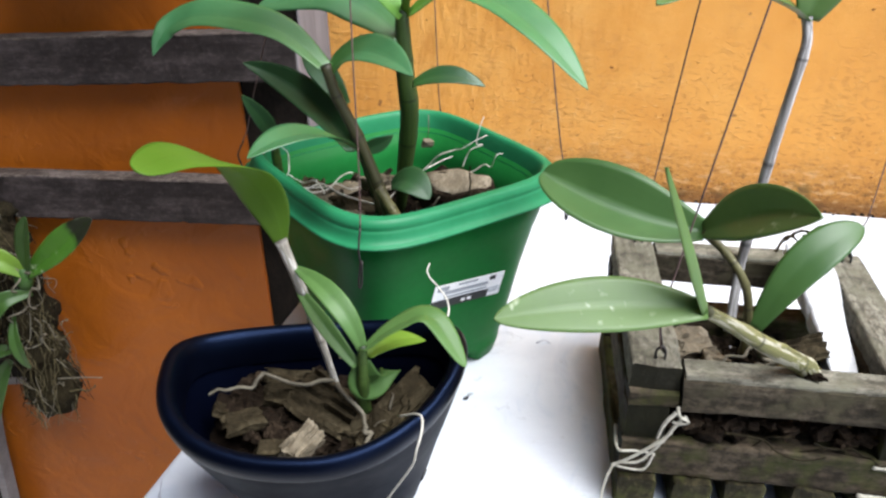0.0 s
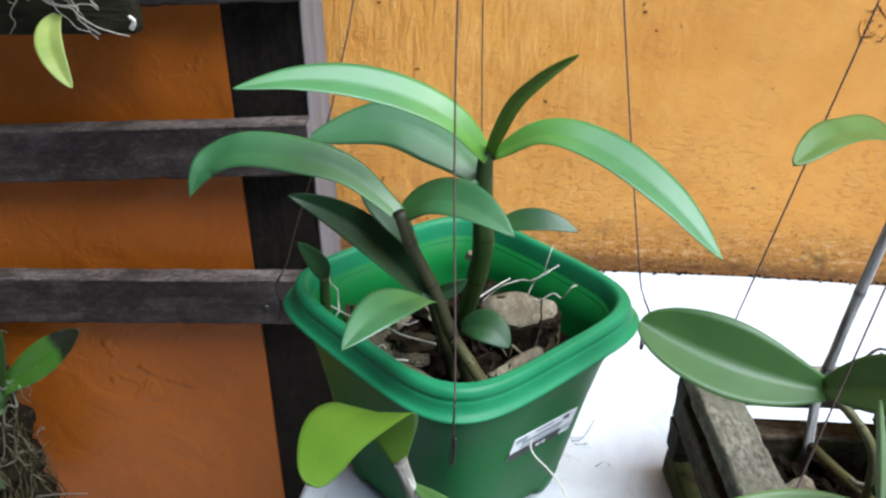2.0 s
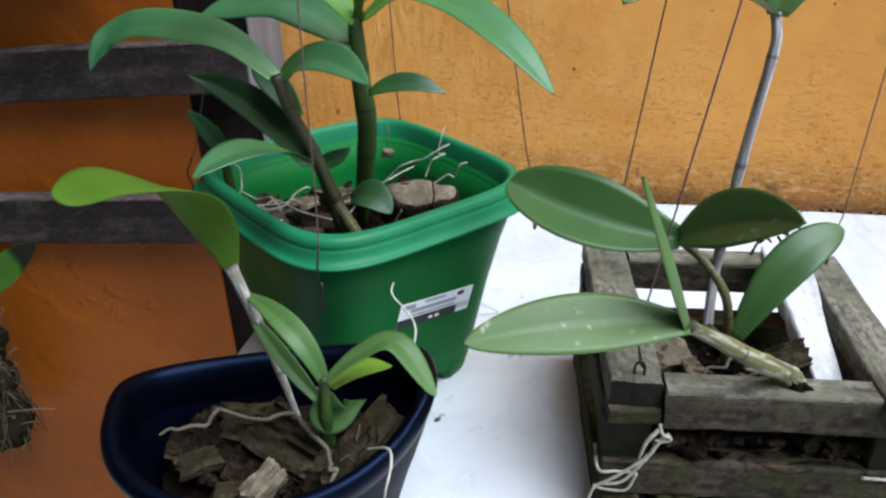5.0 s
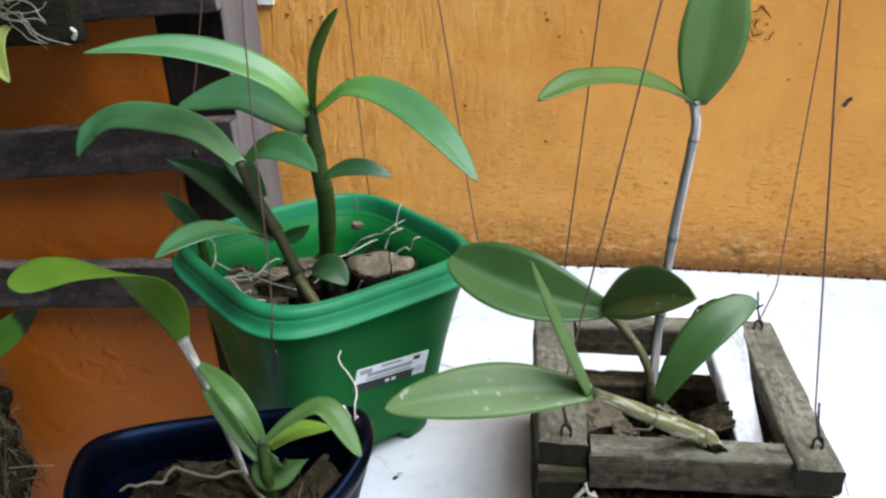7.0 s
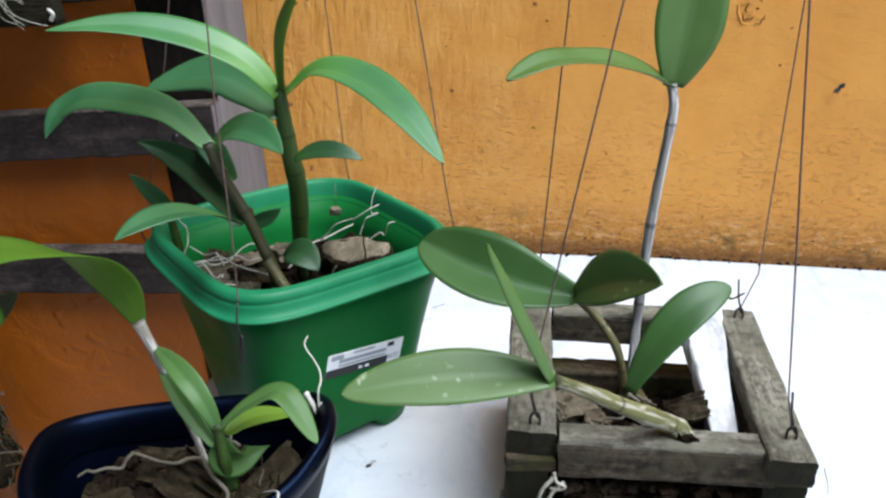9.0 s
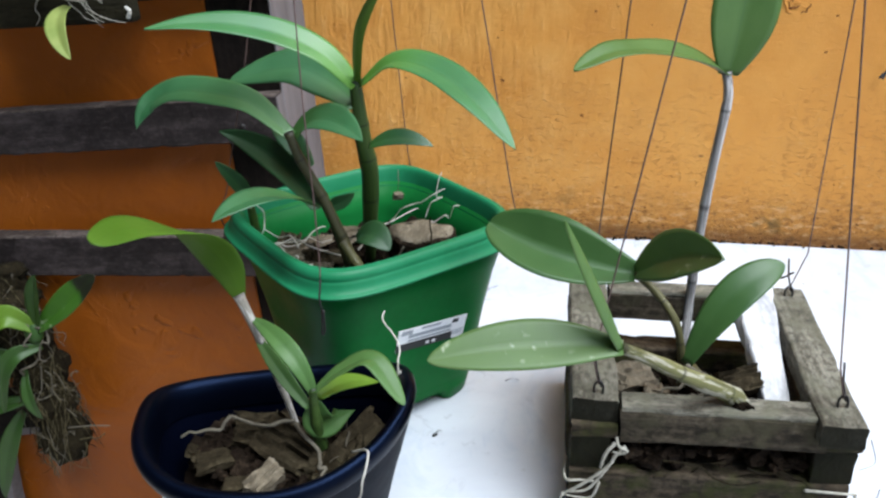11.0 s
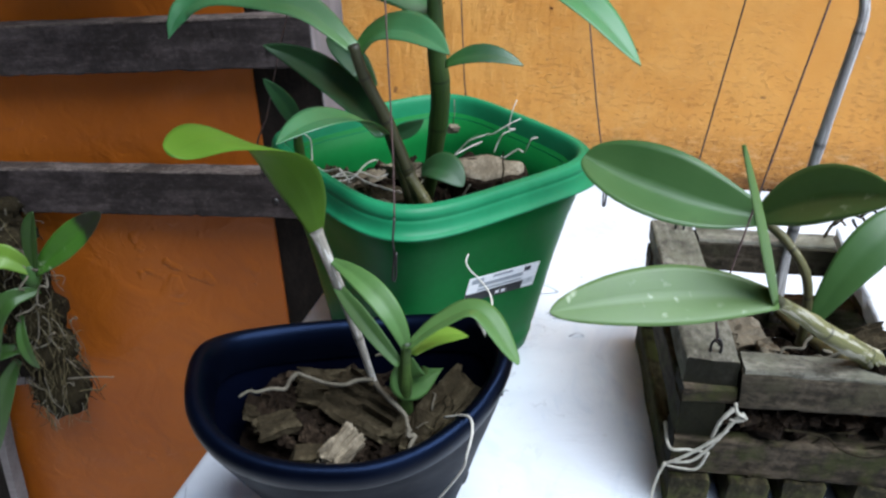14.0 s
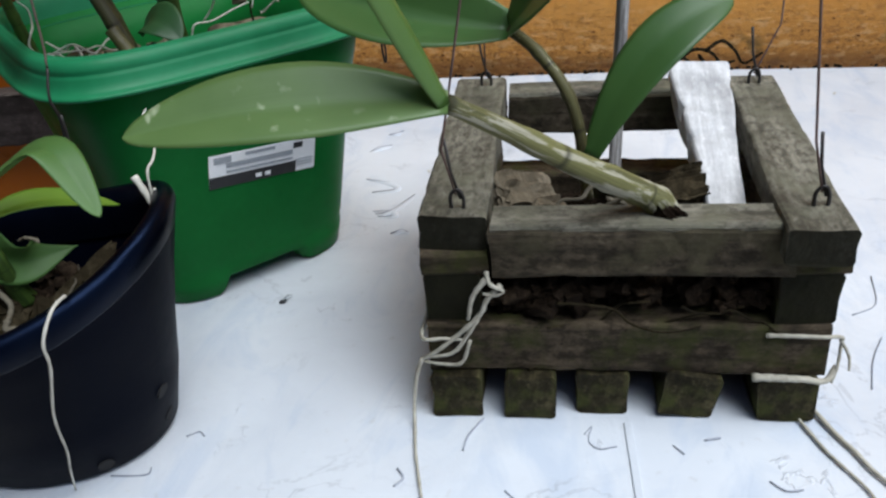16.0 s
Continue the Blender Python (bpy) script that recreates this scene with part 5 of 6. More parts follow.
    for a, b, r in (((-0.005, 0.690, 0.918), (0.050, 0.680, 0.958), 0.0014), ((0.036, 0.690, 0.922), (0.064, 0.672, 0.946), 0.0013), ((-0.030, 0.670, 0.900), (0.018, 0.720, 0.922), 0.0016),
                    ((-0.040, 0.650, 0.903), (-0.118, 0.655, 0.905), 0.0016), ((-0.113, 0.662, 0.904), (-0.122, 0.673, 0.951), 0.0016), ((-0.113, 0.660, 0.905), (-0.068, 0.700, 0.908), 0.0018), ((-0.111, 0.661, 0.906), (-0.078, 0.638, 0.908), 0.0015), ((-0.113, 0.660, 0.905), (-0.055, 0.673, 0.908), 0.0014), ((-0.085, 0.665, 0.902), (-0.125, 0.690, 0.908), 0.0018), ((0.030, 0.690, 0.925), (0.046, 0.692, 0.969), 0.0012), ((-0.060, 0.625, 0.905), (-0.110, 0.640, 0.906), 0.0015)):
        root(t, wander(a, b, 6, 0.0045, rng), 0.48 * r, M_ROOT_WHITE)
    for a, b in (((0.040, 0.668, 0.898), (0.038, 0.668, 0.935)), ((0.020, 0.672, 0.905), (0.055, 0.668, 0.909))):
        root(t, wander(a, b, 5, 0.0015, rng), 0.0009, M_LOG)
    return t


dendrobium()


def keiki():
    t = thing("orchid_plantlet", "small dark orchid plantlet at the edge of the green pot", "orchid", at=(-0.13, 0.68, 0.895))
    cane(t, M_CANE_DARK, ((-0.124, 0.676, 0.892), (-0.125, 0.668, 0.922), (-0.124, 0.660, 0.952)), 0.0042, 0.0035, 3)
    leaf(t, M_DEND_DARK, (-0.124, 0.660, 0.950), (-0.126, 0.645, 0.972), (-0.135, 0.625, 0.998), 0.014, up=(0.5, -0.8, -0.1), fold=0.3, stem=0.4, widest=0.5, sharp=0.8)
    return t


keiki()


# ---- seedling in the blue pot ----
def seedling():
    t = thing("orchid_plant", "young cattleya orchid with bright green leaves in the blue pot", "orchid", at=(-0.02, 0.45, 0.855))
    cane(t, M_CANE_PALE, ((-0.026, 0.452, 0.868), (-0.040, 0.456, 0.915), (-0.056, 0.455, 0.968)), 0.0020, 0.0036, 3, label="thin cane in a papery sheath")
    leaf(t, M_SEED, (-0.055, 0.456, 0.964), [(-0.057, 0.445, 0.993), (-0.064, 0.421, 1.025), (-0.076, 0.384, 1.046)], (-0.081, 0.350, 1.052), 0.028, up=(-0.70, 0.90, 0.10), up_tip=(0.50, -0.20, 0.90), ease=0.8, waist=0.0, fold=0.06, widest=0.50, stem=0.25, sharp=0.5, label="broad drooping leaf")
    cane(t, M_CANE_DARK, ((-0.006, 0.440, 0.862), (-0.004, 0.430, 0.890), (-0.002, 0.424, 0.920)), 0.0048, 0.0026, 2)
    N = (-0.002, 0.424, 0.916)
    leaf(t, M_SEED_SMALL, N, (-0.018, 0.430, 0.944), (-0.052, 0.460, 0.948), 0.0135, up=(0.1, -0.55, 0.8), fold=0.2, widest=0.5, stem=0.4, sharp=0.9)
    leaf(t, M_SEED_SMALL, (-0.006, 0.425, 0.904), (-0.028, 0.439, 0.921), (-0.053, 0.463, 0.936), 0.010, up=(0.4, -0.7, 0.5), fold=0.4, widest=0.5, stem=0.5)
    leaf(t, M_SEED_SMALL, N, [(0.016, 0.430, 0.930), (0.036, 0.432, 0.937)], (0.058, 0.417, 0.916), 0.018, up=(-0.1, 0.0, 1), fold=0.2, widest=0.55, stem=0.35, sharp=0.7)
    leaf(t, M_YOUNG_EPI, (0.000, 0.430, 0.908), (0.011, 0.452, 0.905), (0.027, 0.480, 0.888), 0.014, up=(0, -0.5, 0.8), fold=0.3, widest=0.5, stem=0.4, label="pale young leaf")
    leaf(t, M_SEED_SMALL, (-0.003, 0.430, 0.906), [(-0.0025, 0.432, 0.891), (0.002, 0.442, 0.881)], (0.014, 0.459, 0.8785), 0.023, up=(0.15, -0.85, 0.45), fold=0.30, widest=0.42, stem=0.3, sharp=1.5)
    rng = random.Random(31)
    for a, b, r in (((-0.026, 0.450, 0.873), (-0.072, 0.450, 0.874), 0.0022), ((-0.072, 0.450, 0.874), (-0.104, 0.436, 0.864), 0.0020), ((-0.024, 0.446, 0.874), (0.000, 0.418, 0.866), 0.0024), ((0.000, 0.418, 0.866), (0.000, 0.408, 0.850), 0.0023),
                    ((-0.010, 0.470, 0.868), (-0.030, 0.478, 0.870), 0.0018)):
        root(t, wander(a, b, 6, 0.0022, rng), 0.68 * r)
    over = [(0.018, 0.430, 0.866), (0.032, 0.416, 0.880), (0.036, 0.401, 0.8835), (0.034, 0.3925, 0.874), (0.031, 0.3945, 0.860), (0.016, 0.4030, 0.826), (0.004, 0.4155, 0.793), (-0.006, 0.424, 0.772), (-0.012, 0.4285, 0.7525)]
    root(t, over, 0.0008, M_ROOT_WHITE, label="pale root hanging over the pot's edge")
    edge = [(0.040, 0.488, 0.876), (0.0400, 0.4890, 0.8990), (0.0400, 0.4970, 0.9030), (0.0370, 0.5070, 0.9050), (0.0300, 0.5180, 0.9070), (0.0240, 0.5260, 0.9080), (0.0210, 0.5310, 0.9110), (0.0220, 0.5360, 0.9140)]
    root(t, edge, 0.0007, M_ROOT_WHITE)
    knot = [(0.030, 0.494, 0.896), (0.036, 0.491, 0.886), (0.040, 0.488, 0.880), (0.042, 0.489, 0.892)]
    root(t, knot, 0.0019, M_ROOT_WHITE)
    for k in range(26):
        a = Vector((rng.uniform(0.000, 0.022), rng.uniform(0.430, 0.474), 0.850))
        root(t, wander(a, a + Vector((rng.uniform(-0.004, 0.010), rng.uniform(-0.006, 0.010), rng.uniform(0.004, 0.016))), 4, 0.002, rng), rng.uniform(0.0003, 0.0007), (M_FIBRE, M_LOG, M_ROOT)[k % 3], name="fibre")
    return t


seedling()


# ---- orchid in the basket ----
def cattleya():
    t = thing("orchid_plant", "cattleya orchid with thick grey-green leaves in the wooden basket", "orchid", at=(0.25, 0.55, 0.85))
    J1, J2, J3 = (0.190, 0.449, 0.945), (0.208, 0.564, 0.939), (0.277, 0.668, 1.064)
    cane(t, M_CANE_OLIVE, ((0.282, 0.509, 0.856), (0.279, 0.512, 0.868), (0.266, 0.508, 0.878), (0.240, 0.489, 0.900), (0.214, 0.468, 0.924), J1), 0.0078, 0.0034, 4, swell=0.0004, label="thick olive cane with papery rings")
    under(obj("broken_end", slab_bm(random.Random(43), 0.013, 0.75), M_BARK_DARK, label="dark broken end of the old cane", m=pose(0.2815, 0.5075, 0.8645, 20, 35, -20), smooth=False), t)
    cane(t, M_CANE_BROWN, ((0.246, 0.545, 0.855), (0.243, 0.541, 0.886), (0.236, 0.541, 0.913), (0.222, 0.550, 0.931), J2), 0.0030, 0.0030, 4, label="slender curved cane")
    cane(t, M_CANE_SHEATH, ((0.268, 0.660, 0.800), (0.270, 0.675, 0.850), (0.270, 0.671, 0.890), (0.2705, 0.667, 0.930), (0.2725, 0.662, 0.980), (0.2770, 0.661, 1.030), (0.2785, 0.663, 1.050), (0.2760, 0.667, 1.066)), 0.0042, 0.0036, 4, label="tall grey sheathed cane")
    leaf(t, M_CATT, J1, (0.132, 0.438, 0.950), (0.072, 0.425, 0.944), 0.033, up=(0.0, -0.62, 0.78), fold=0.22, widest=0.5, stem=0.3, sharp=0.75, thick=0.002, label="broad grey-green leaf with pale flecks")
    leaf(t, M_CATT_PLAIN, J1, (0.172, 0.436, 0.992), (0.151, 0.425, 1.039), 0.0145, up=(-0.98, 0.19, 0.0), fold=0.35, widest=0.35, stem=0.6, sharp=0.8, thick=0.002, label="upright folded leaf")
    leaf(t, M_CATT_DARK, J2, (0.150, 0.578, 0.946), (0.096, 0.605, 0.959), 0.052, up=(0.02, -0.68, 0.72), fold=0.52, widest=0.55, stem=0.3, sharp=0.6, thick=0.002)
    leaf(t, M_CATT, J2, (0.230, 0.526, 0.972), (0.249, 0.476, 0.995), 0.036, up=(-0.92, -0.32, 0.32), keel=0.5, fold=0.40, widest=0.48, stem=0.3, sharp=0.85, thick=0.002)
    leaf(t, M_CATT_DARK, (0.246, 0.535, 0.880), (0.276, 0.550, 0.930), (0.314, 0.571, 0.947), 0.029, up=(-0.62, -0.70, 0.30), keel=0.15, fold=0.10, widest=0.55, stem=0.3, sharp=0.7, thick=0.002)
    leaf(t, M_CATT_PLAIN, J3, (0.284, 0.672, 1.115), (0.290, 0.685, 1.172), 0.052, up=(0.15, -1, 0.2), fold=0.2, widest=0.5, stem=0.3, sharp=0.7, thick=0.002)
    leaf(t, M_CATT_PLAIN, J3, [(0.252, 0.651, 1.078), (0.218, 0.626, 1.090), (0.184, 0.597, 1.095)], (0.156, 0.571, 1.088), 0.030, up=(0, -0.35, 0.95), up_tip=(-0.5, -0.75, 0.45), ease=2.2, waist=0.22, fold=0.3, widest=0.42, stem=0.3, sharp=0.7, thick=0.002)
    cane(t, M_CANE_BROWN, ((0.276, 0.510, 0.862), (0.271, 0.560, 0.842), (0.268, 0.656, 0.812)), 0.0045, 0.0040, 4, name="rhizome")
    rng = random.Random(41)
    for a, b, r in (((0.272, 0.512, 0.872), (0.300, 0.530, 0.850), 0.0016), ((0.255, 0.530, 0.862), (0.285, 0.560, 0.846), 0.0018), ((0.250, 0.540, 0.866), (0.220, 0.530, 0.848), 0.0018), ((0.262, 0.590, 0.842), (0.275, 0.570, 0.846), 0.0022),
                    ((0.262, 0.520, 0.868), (0.243, 0.528, 0.850), 0.0020), ((0.246, 0.528, 0.884), (0.262, 0.522, 0.868), 0.0022)):
        root(t, wander(a, b, 5, 0.003, rng), 0.7 * r, M_ROOT)
    # roots that grip the front of the basket and trail on the table
    for pts, r in (([(0.196, 0.4940, 0.842), (0.198, 0.4915, 0.836), (0.204, 0.4920, 0.832), (0.200, 0.4925, 0.829), (0.194, 0.4925, 0.830)], 0.0017),
                   ([(0.196, 0.4935, 0.838), (0.189, 0.4925, 0.828), (0.186, 0.4930, 0.814)], 0.0022),
                   ([(0.203, 0.4940, 0.834), (0.196, 0.4930, 0.826), (0.192, 0.4930, 0.817), (0.180, 0.4930, 0.804), (0.168, 0.4935, 0.793), (0.160, 0.4945, 0.787)], 0.0021),
                   ([(0.191, 0.4930, 0.815), (0.184, 0.4935, 0.802), (0.176, 0.4935, 0.792), (0.162, 0.4940, 0.789)], 0.0018),
                   ([(0.1615, 0.520, 0.801), (0.1610, 0.4950, 0.801), (0.172, 0.4935, 0.8015), (0.182, 0.4935, 0.801)], 0.0017),
                   ([(0.186, 0.4940, 0.800), (0.181, 0.4935, 0.786), (0.170, 0.4935, 0.785), (0.160, 0.4945, 0.786)], 0.0015),
                   ([(0.160, 0.4945, 0.788), (0.156, 0.4930, 0.775), (0.154, 0.490, 0.760), (0.155, 0.480, 0.7515), (0.158, 0.462, 0.7515), (0.165, 0.433, 0.7515)], 0.0016),
                   ([(0.331, 0.4955, 0.804), (0.345, 0.4945, 0.8045), (0.358, 0.4945, 0.8040), (0.366, 0.4960, 0.803), (0.368, 0.500, 0.795), (0.367, 0.4965, 0.784), (0.365, 0.4945, 0.776)], 0.0016),
                   ([(0.327, 0.4945, 0.7785), (0.340, 0.4935, 0.7790), (0.352, 0.4935, 0.7785), (0.362, 0.4940, 0.7775), (0.367, 0.498, 0.784)], 0.0030),
                   ([(0.366, 0.4970, 0.801), (0.371, 0.4960, 0.792), (0.372, 0.494, 0.784)], 0.0013),
                   ([(0.360, 0.506, 0.7525), (0.368, 0.484, 0.7520), (0.374, 0.471, 0.7520), (0.378, 0.460, 0.7520), (0.386, 0.446, 0.7520), (0.394, 0.430, 0.7520)], 0.0019),
                   ([(0.349, 0.506, 0.7520), (0.359, 0.476, 0.7515), (0.364, 0.465, 0.7515), (0.372, 0.449, 0.7515), (0.374, 0.440, 0.7515)], 0.0014)):
        root(t, pts, 0.72 * r, M_ROOT_CREAM)
    for pts in ([(0.296, 0.676, 0.872), (0.304, 0.684, 0.882), (0.312, 0.690, 0.880), (0.318, 0.696, 0.874)], [(0.306, 0.690, 0.876), (0.318, 0.694, 0.884), (0.330, 0.696, 0.881), (0.338, 0.700, 0.872), (0.346, 0.700, 0.874)],
                [(0.326, 0.692, 0.884), (0.336, 0.698, 0.888), (0.346, 0.704, 0.880), (0.352, 0.700, 0.872), (0.362, 0.696, 0.880)], [(0.322, 0.694, 0.880), (0.328, 0.700, 0.872), (0.334, 0.702, 0.866)]):
        root(t, pts, 0.0013, M_LOG)
    for a, b in (((0.215, 0.498, 0.778), (0.320, 0.500, 0.818)), ((0.230, 0.496, 0.822), (0.300, 0.497, 0.808)), ((0.290, 0.497, 0.820), (0.335, 0.496, 0.806)), ((0.225, 0.497, 0.806), (0.275, 0.498, 0.822))):
        root(t, wander(a, b, 6, 0.003, rng), 0.0008, M_LOG)
    return t


cattleya()


# ---- orchids mounted on the rack ----
def mounted_log():
    t = thing("mounted_orchid", "small orchid tied to a hanging bark log beside the wall", "orchid", at=(-0.53, 0.88, 0.45))
    rng = random.Random(51)
    axis = smooth_line([(-0.590, 0.900, 0.745), (-0.575, 0.890, 0.690), (-0.556, 0.882, 0.620), (-0.546, 0.880, 0.545), (-0.538, 0.880, 0.455)], 10)
    n = len(axis) - 1
    bm = tube_bm(axis, [0.034 + 0.005 * math.sin(0.9 * k) - 0.004 * (k / n) for k in range(n + 1)], 24)
    for v in bm.verts:
        v.co += Vector([rng.uniform(-0.005, 0.005) for _ in range(3)])
    under(obj("log", bm, M_LOG), t)
    C = Vector((-0.512, 0.846, 0.684))
    bulb = bmesh.new()
    bmesh.ops.create_uvsphere(bulb, u_segments=16, v_segments=10, radius=0.014)
    under(obj("pseudobulb", bulb, M_CANE_GREEN, m=Matrix.Translation(C + Vector((-0.008, 0.002, -0.006))) @ Matrix.Diagonal((0.9, 0.7, 1.2, 1))), t)
    for base, mid, tip, w, mat, up in ((C, (-0.503, 0.842, 0.729), (-0.490, 0.838, 0.768), 0.026, M_EPI, (-0.3, -0.9, 0.1)),
                                       (C, (-0.455, 0.842, 0.732), (-0.413, 0.845, 0.768), 0.036, M_LEAF_TIP, (-0.4, -0.9, 0.2)),
                                       (C, [(-0.540, 0.835, 0.708), (-0.565, 0.828, 0.694)], (-0.596, 0.825, 0.648), 0.032, M_YOUNG_EPI, (0.1, -0.75, 0.6)),
                                       ((-0.514, 0.848, 0.658), [(-0.540, 0.826, 0.655), (-0.560, 0.818, 0.625)], (-0.575, 0.822, 0.566), 0.024, M_EPI, (0.2, -0.9, 0.3)),
                                       ((-0.545, 0.846, 0.620), (-0.538, 0.828, 0.588), (-0.530, 0.832, 0.552), 0.016, M_EPI, (0.1, -0.9, 0.3)),
                                       ((-0.550, 0.845, 0.572), (-0.595, 0.828, 0.566), (-0.660, 0.828, 0.545), 0.024, M_EPI, (0, -0.6, 0.8)),
                                       ((-0.570, 0.850, 0.548), (-0.598, 0.836, 0.490), (-0.632, 0.840, 0.396), 0.026, M_EPI, (0.2, -0.9, 0.1)),
                                       ((-0.560, 0.850, 0.640), (-0.610, 0.830, 0.640), (-0.665, 0.830, 0.610), 0.030, M_EPI, (0.1, -0.8, 0.5))):
        leaf(t, mat, base, mid, tip, w, up=up, fold=0.3, widest=0.5, stem=0.35, sharp=0.8)
    for k in range(230):
        s = rng.random()
        k0 = int(s * n)
        p = axis[k0]
        q = axis[min(k0 + rng.randint(1, 9), n)]
        a = rng.uniform(-3.0, 0.2)
        b = a + rng.uniform(-0.9, 0.9)
        off = [Vector((0.037 * math.cos(x), 0.037 * math.sin(x), 0)) for x in (a, b)]
        root(t, wander(p + off[0], q + off[1] * rng.uniform(1.0, 1.25) + Vector((rng.uniform(-0.006, 0.006), 0, rng.uniform(-0.012, 0.008))), 4, 0.004, rng), rng.uniform(0.0004, 0.0009), (M_FIBRE, M_FIBRE, M_LOG, M_ROOT)[k % 4], name="fibre")
    for a, b in (((-0.520, 0.842, 0.690), (-0.575, 0.846, 0.715)), ((-0.500, 0.842, 0.690), (-0.506, 0.838, 0.640)), ((-0.520, 0.842, 0.640), (-0.560, 0.842, 0.590)), ((-0.505, 0.842, 0.600), (-0.560, 0.842, 0.580)), ((-0.505, 0.840, 0.690), (-0.540, 0.838, 0.660))):
        root(t, wander(a, b, 6, 0.006, rng), 0.0014, M_ROOT)
    root(t, [(-0.505, 0.845, 0.528), (-0.470, 0.845, 0.534), (-0.443, 0.845, 0.536)], 0.0010)
    return t


mounted_log()


def mounted_plaque():
    t = thing("mounted_orchid", "small yellowing orchid tied to a dark tree-fern plaque on the rack", "orchid", at=(-0.40, 0.92, 1.06))
    rng = random.Random(61)
    bm = box_bm(0.17, 0.026, 0.150, 0.006, 0.003, rng)
    under(obj("plaque", bm, M_PLAQUE, m=pose(-0.412, 0.893, 1.138, 0, -3, 0), smooth=False), t)
    C = Vector((-0.392, 0.862, 1.110))
    for base, mid, tip, w, up in ((C, (-0.365, 0.846, 1.123), (-0.338, 0.840, 1.123), 0.034, (0, -0.6, 0.8)), ((-0.377, 0.852, 1.090), (-0.366, 0.806, 1.077), (-0.340, 0.776, 1.050), 0.027, (0.2, -0.9, 0.5)),
                                  (C, (-0.402, 0.842, 1.136), (-0.400, 0.834, 1.116), 0.022, (0.4, -0.8, 0.3)), (C, (-0.425, 0.842, 1.118), (-0.455, 0.834, 1.096), 0.034, (0, -0.7, 0.7)), (C, (-0.430, 0.842, 1.146), (-0.460, 0.832, 1.148), 0.030, (0, -0.7, 0.7))):
        leaf(t, M_YELLOW, base, mid, tip, 0.82 * w, up=up, fold=0.35, widest=0.5, stem=0.35, sharp=0.8)
    for k in range(26):
        side = rng.choice((-1, 1, 1))
        a = C + Vector((rng.uniform(-0.01, 0.012), 0.002, rng.uniform(-0.012, 0.018)))
        b = Vector((-0.392 + side * rng.uniform(0.02, 0.072), rng.uniform(0.866, 0.878), 1.110 + rng.uniform(-0.048, 0.055)))
        root(t, wander(a, b, 6, 0.004, rng), rng.uniform(0.0003, 0.0007), M_ROOT_CREAM)
    root(t, [(-0.326, 0.880, 1.074), (-0.322, 0.878, 1.081), (-0.326, 0.877, 1.086)], 0.0025, M_ROOT_WHITE)
    return t


mounted_plaque()


def dark_board():
    """The curved board seen beside the mounted log."""
    t = thing("leaning_board", "dark curved board with a pale edge leaning on the wall", "board", at=(-0.7, 0.93, 0))
    line = smooth_line([(-0.728, 0.900, 0.0), (-0.716, 0.905, 0.22), (-0.712, 0.910, 0.36), (-0.700, 0.915, 0.440), (-0.660, 0.918, 0.490), (-0.600, 0.920, 0.505)], 6)
    for name, off, depth, mat, lab in (("board", 0.0, 0.060, M_POST, ""), ("edge", 0.036, 0.012, M_POST_SIDE, "pale worn edge")):
        bm = bmesh.new()
        rows = []
        for k, p in enumerate(line):
            d = (line[min(k + 1, len(line) - 1)] - line[max(k - 1, 0)]).normalized()
            s = d.cross(Vector((0, -1, 0))).normalized()
            c = p + s * off
            rows.append([bm.verts.new(c + s * a * depth / 2 + Vector((0, b * 0.011, 0))) for a, b in ((-1, -1), (1, -1), (1, 1), (-1, 1))])
        for r0, r1 in zip(rows, rows[1:]):
            for j in range(4):
                bm.faces.new((r0[j], r0[(j + 1) % 4], r1[(j + 1) % 4], r1[j]))
        bm.faces.new(rows[0])
        bm.faces.new(rows[-1][::-1])
        under(obj(name, bm, mat, label=lab, smooth=False), t)
    return t


dark_board()


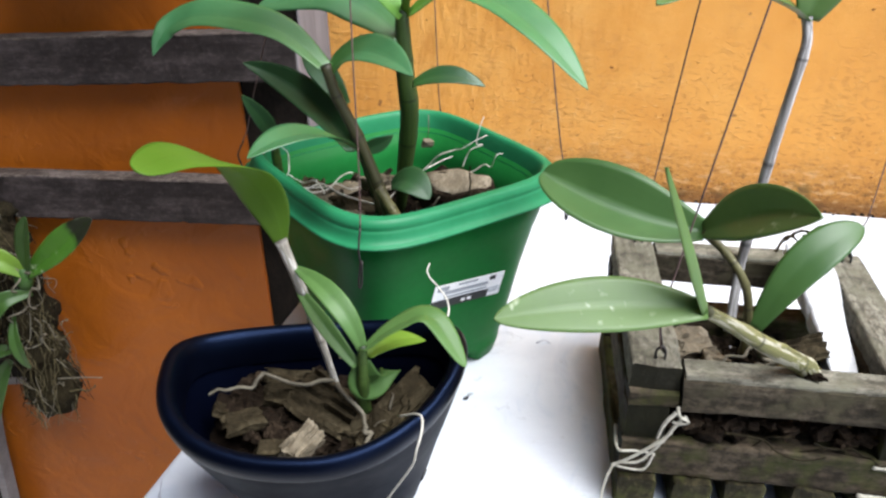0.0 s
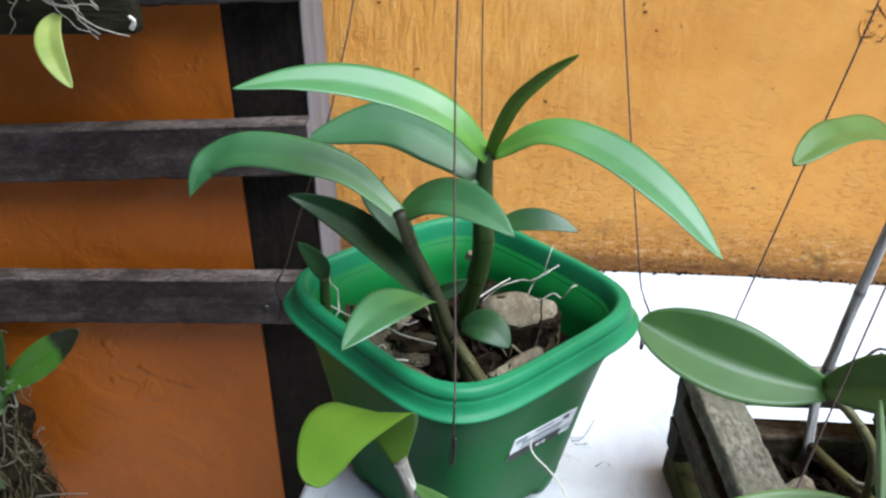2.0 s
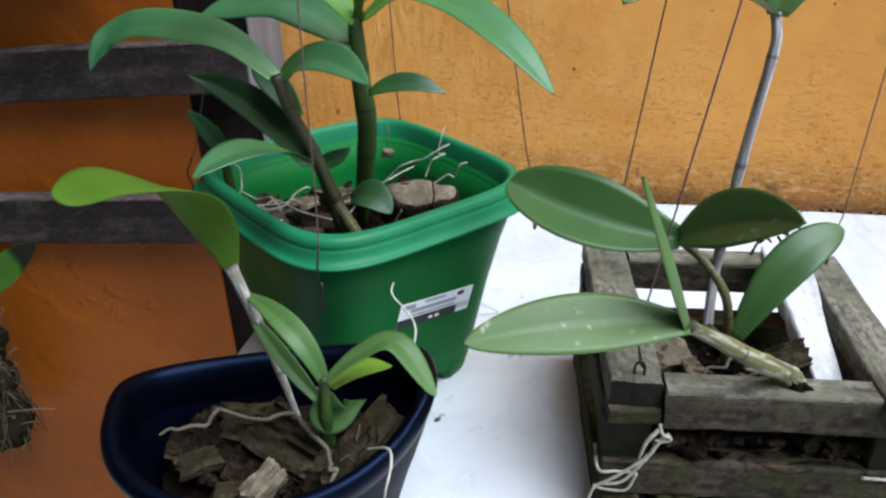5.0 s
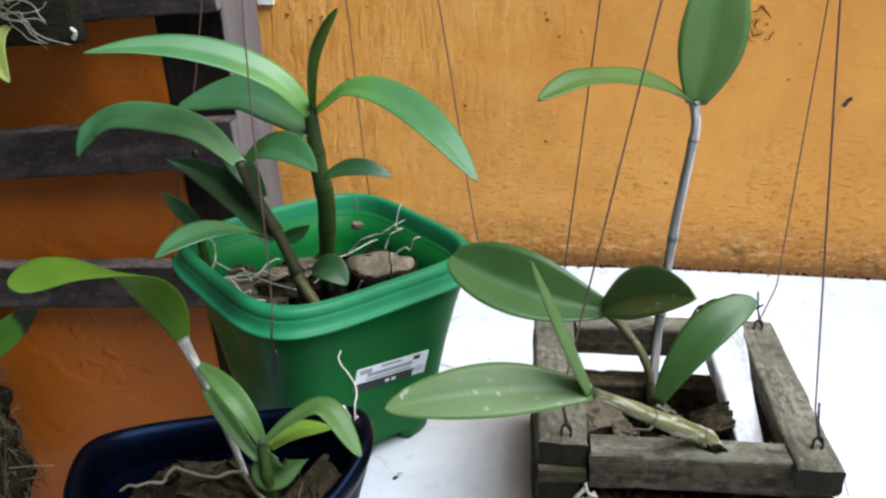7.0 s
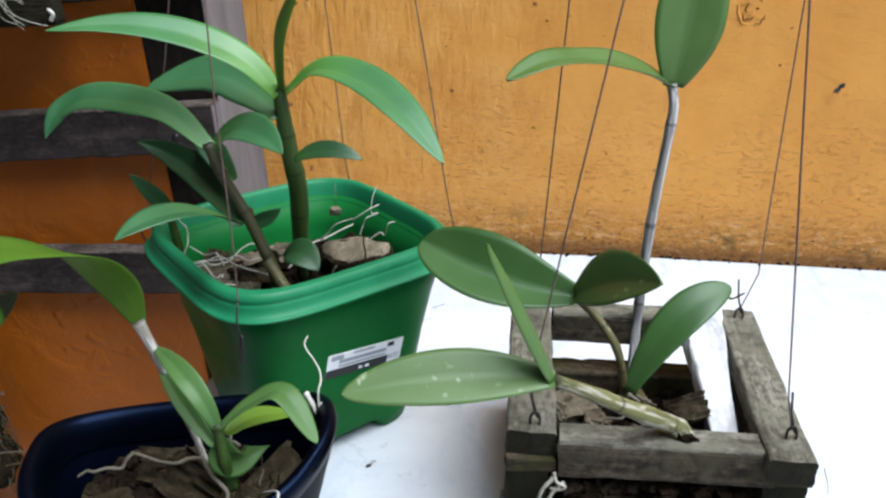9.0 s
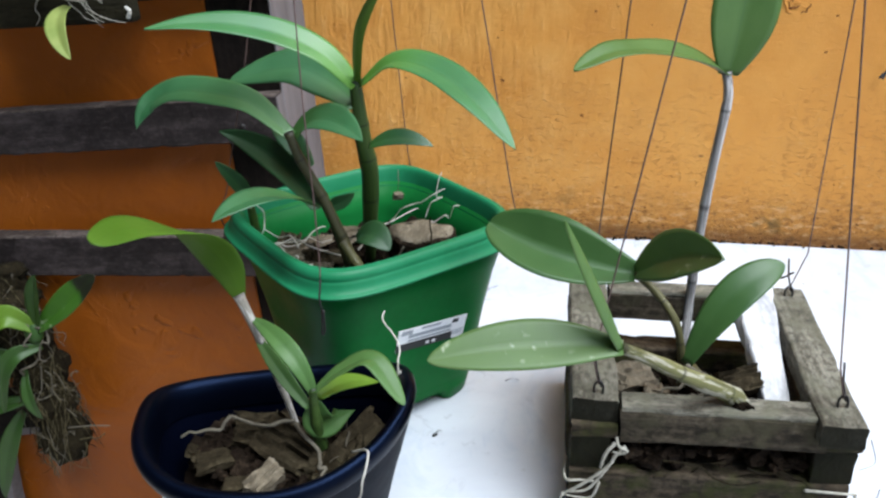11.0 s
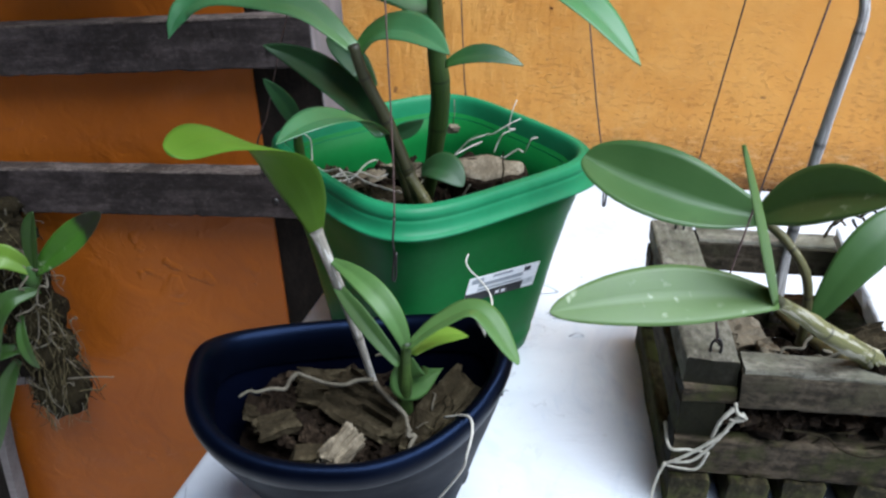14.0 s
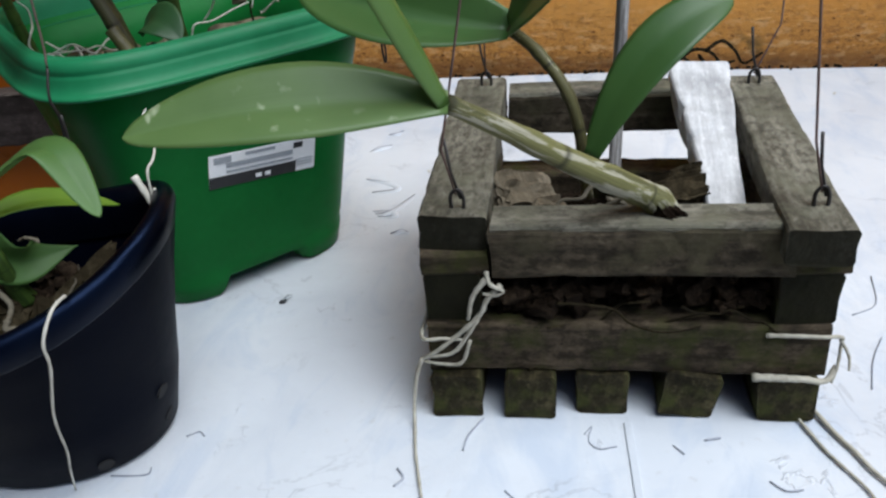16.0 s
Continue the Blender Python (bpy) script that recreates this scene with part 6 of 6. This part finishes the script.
# ---- litter on the table ----
def litter():
    rng = random.Random(71)
    curls = [[(0.070, 0.883), (0.076, 0.886), (0.083, 0.893)], [(0.059, 0.844), (0.066, 0.853), (0.077, 0.858)], [(0.067, 0.786), (0.089, 0.778), (0.096, 0.767), (0.077, 0.760)], [(0.087, 0.722), (0.098, 0.727), (0.114, 0.756)],
             [(0.090, 0.718), (0.102, 0.720), (0.098, 0.727), (0.084, 0.727)], [(0.105, 0.690), (0.112, 0.696), (0.118, 0.692)], [(0.182, 0.466), (0.184, 0.478), (0.191, 0.490), (0.188, 0.486)],
             [(0.244, 0.480), (0.248, 0.486), (0.246, 0.476), (0.251, 0.470), (0.260, 0.472)], [(0.288, 0.474), (0.293, 0.468)], [(0.304, 0.478), (0.312, 0.480)], [(0.431, 0.631), (0.424, 0.600), (0.407, 0.588)],
             [(0.416, 0.565), (0.405, 0.544), (0.397, 0.520)], [(0.150, 0.452), (0.154, 0.446), (0.150, 0.440)], [(0.001, 0.440), (0.019, 0.442), (0.020, 0.447)], [(0.030, 0.470), (0.036, 0.474), (0.040, 0.471)],
             [(0.330, 0.452), (0.336, 0.446), (0.344, 0.447)], [(0.205, 0.440), (0.210, 0.434), (0.206, 0.430)]]
    for k, pts in enumerate(curls):
        pts = [(x, y, TOP + 0.0004 + 0.0008 * rng.random()) for x, y in pts]
        ob = obj("paint_curl", tube_bm(smooth_line(pts, 4), rng.uniform(0.0003, 0.0006), 5), M_CRACK)
        tagged(ob, "thin grey curl of peeling paint lying on the table", "paint curl", "curls of paint on the table")
        if k < 6:
            # a low blister of paint lifts beside the curl
            line = smooth_line([(x + 0.0015, y - 0.0022, TOP) for x, y, z in pts], 5)
            n = len(line) - 1
            bm = tube_bm(line, [0.0030 * math.sin(math.pi * (q + 0.3) / (n + 0.6)) for q in range(n + 1)], 12)
            for v in bm.verts:
                v.co.z = TOP + (v.co.z - TOP) * 0.45
            tagged(obj("paint_blister", bm, M_TABLE), "low blister of white paint on the table", "paint blister", "blisters of paint on the table")
    for x, y in ((0.340, 0.980), (0.220, 0.980), (0.450, 0.930), (0.500, 0.960), (0.280, 1.000), (0.400, 0.720), (0.120, 0.800), (0.230, 0.900), (0.440, 0.820)):
        ob = obj("paint_flake", chip_bm(rng, rng.uniform(0.003, 0.006), 0.15), M_ROOT_WHITE, m=pose(x, y, TOP + 0.0006, 0, 0, rng.uniform(0, 180)), smooth=False)
        tagged(ob, "small pale flake lying on the table", "flake", "flakes on the table")
    t = thing("dead_insect", "tiny dark dead insect lying on the white table", "insect", at=(0.047, 0.598, TOP))
    bm = bmesh.new()
    bmesh.ops.create_uvsphere(bm, u_segments=10, v_segments=6, radius=0.0022)
    under(obj("body", bm, M_INK, m=pose(0.047, 0.598, TOP + 0.0016, 0, 0, 40) @ Matrix.Diagonal((1.3, 0.7, 0.7, 1))), t)
    under(obj("wing", leaf_bm((0.047, 0.598, TOP + 0.002), (0.050, 0.600, TOP + 0.0045), (0.053, 0.601, TOP + 0.004), 0.0025, n=6), M_INK_GREY), t)


litter()


def crumbs():
    """Dark crumbs of plaster and soil in the joint between table and wall."""
    rng = random.Random(77)
    verts, faces = [], []
    for _ in range(170):
        x = rng.uniform(-0.12, 0.75)
        y = min(1.049 - max(0.0, x - 0.35) * 0.0536, 1.058 - (x - 0.35) * 0.0489 - 0.004) - abs(rng.gauss(0, 0.0035)) + 0.002
        c = chip_bm(rng, rng.uniform(0.0014, 0.0045) * (1.4 if rng.random() < 0.1 else 1), rng.uniform(0.4, 0.8))
        mm = Matrix.Translation((x, y, TOP + 0.0006)) @ Euler((0, 0, rng.uniform(0, 6.3))).to_matrix().to_4x4()
        k = len(verts)
        c.verts.index_update()
        verts += [mm @ v.co for v in c.verts]
        faces += [[k + v.index for v in f.verts] for f in c.faces]
        c.free()
    me = bpy.data.meshes.new("crumbs")
    me.from_pydata([tuple(v) for v in verts], [], faces)
    me.materials.append(M_BARK_DARK)
    tagged(new("crumbs", me), "dark crumbs of plaster and soil along the wall joint", "crumbs", kind="stuff")


crumbs()


def moth():
    t = thing("moth", "small dark moth resting on the orange wall", "moth", at=(0.536, 1.046, 0.978))
    for dx, dz in ((0.0025, 0.003), (-0.0025, -0.002)):
        under(obj("wing", leaf_bm((0.536, 1.046, 0.978), (0.536 + dx, 1.040, 0.980 + dz), (0.536 + 2.4 * dx, 1.042, 0.978 + 2 * dz), 0.006, up=(0, -1, 0), n=8), M_INK), t)
    under(obj("body", tube_bm([(0.535, 1.043, 0.973), (0.536, 1.041, 0.978), (0.537, 1.043, 0.983)], [0.001, 0.0018, 0.001], 8), M_INK), t)


moth()
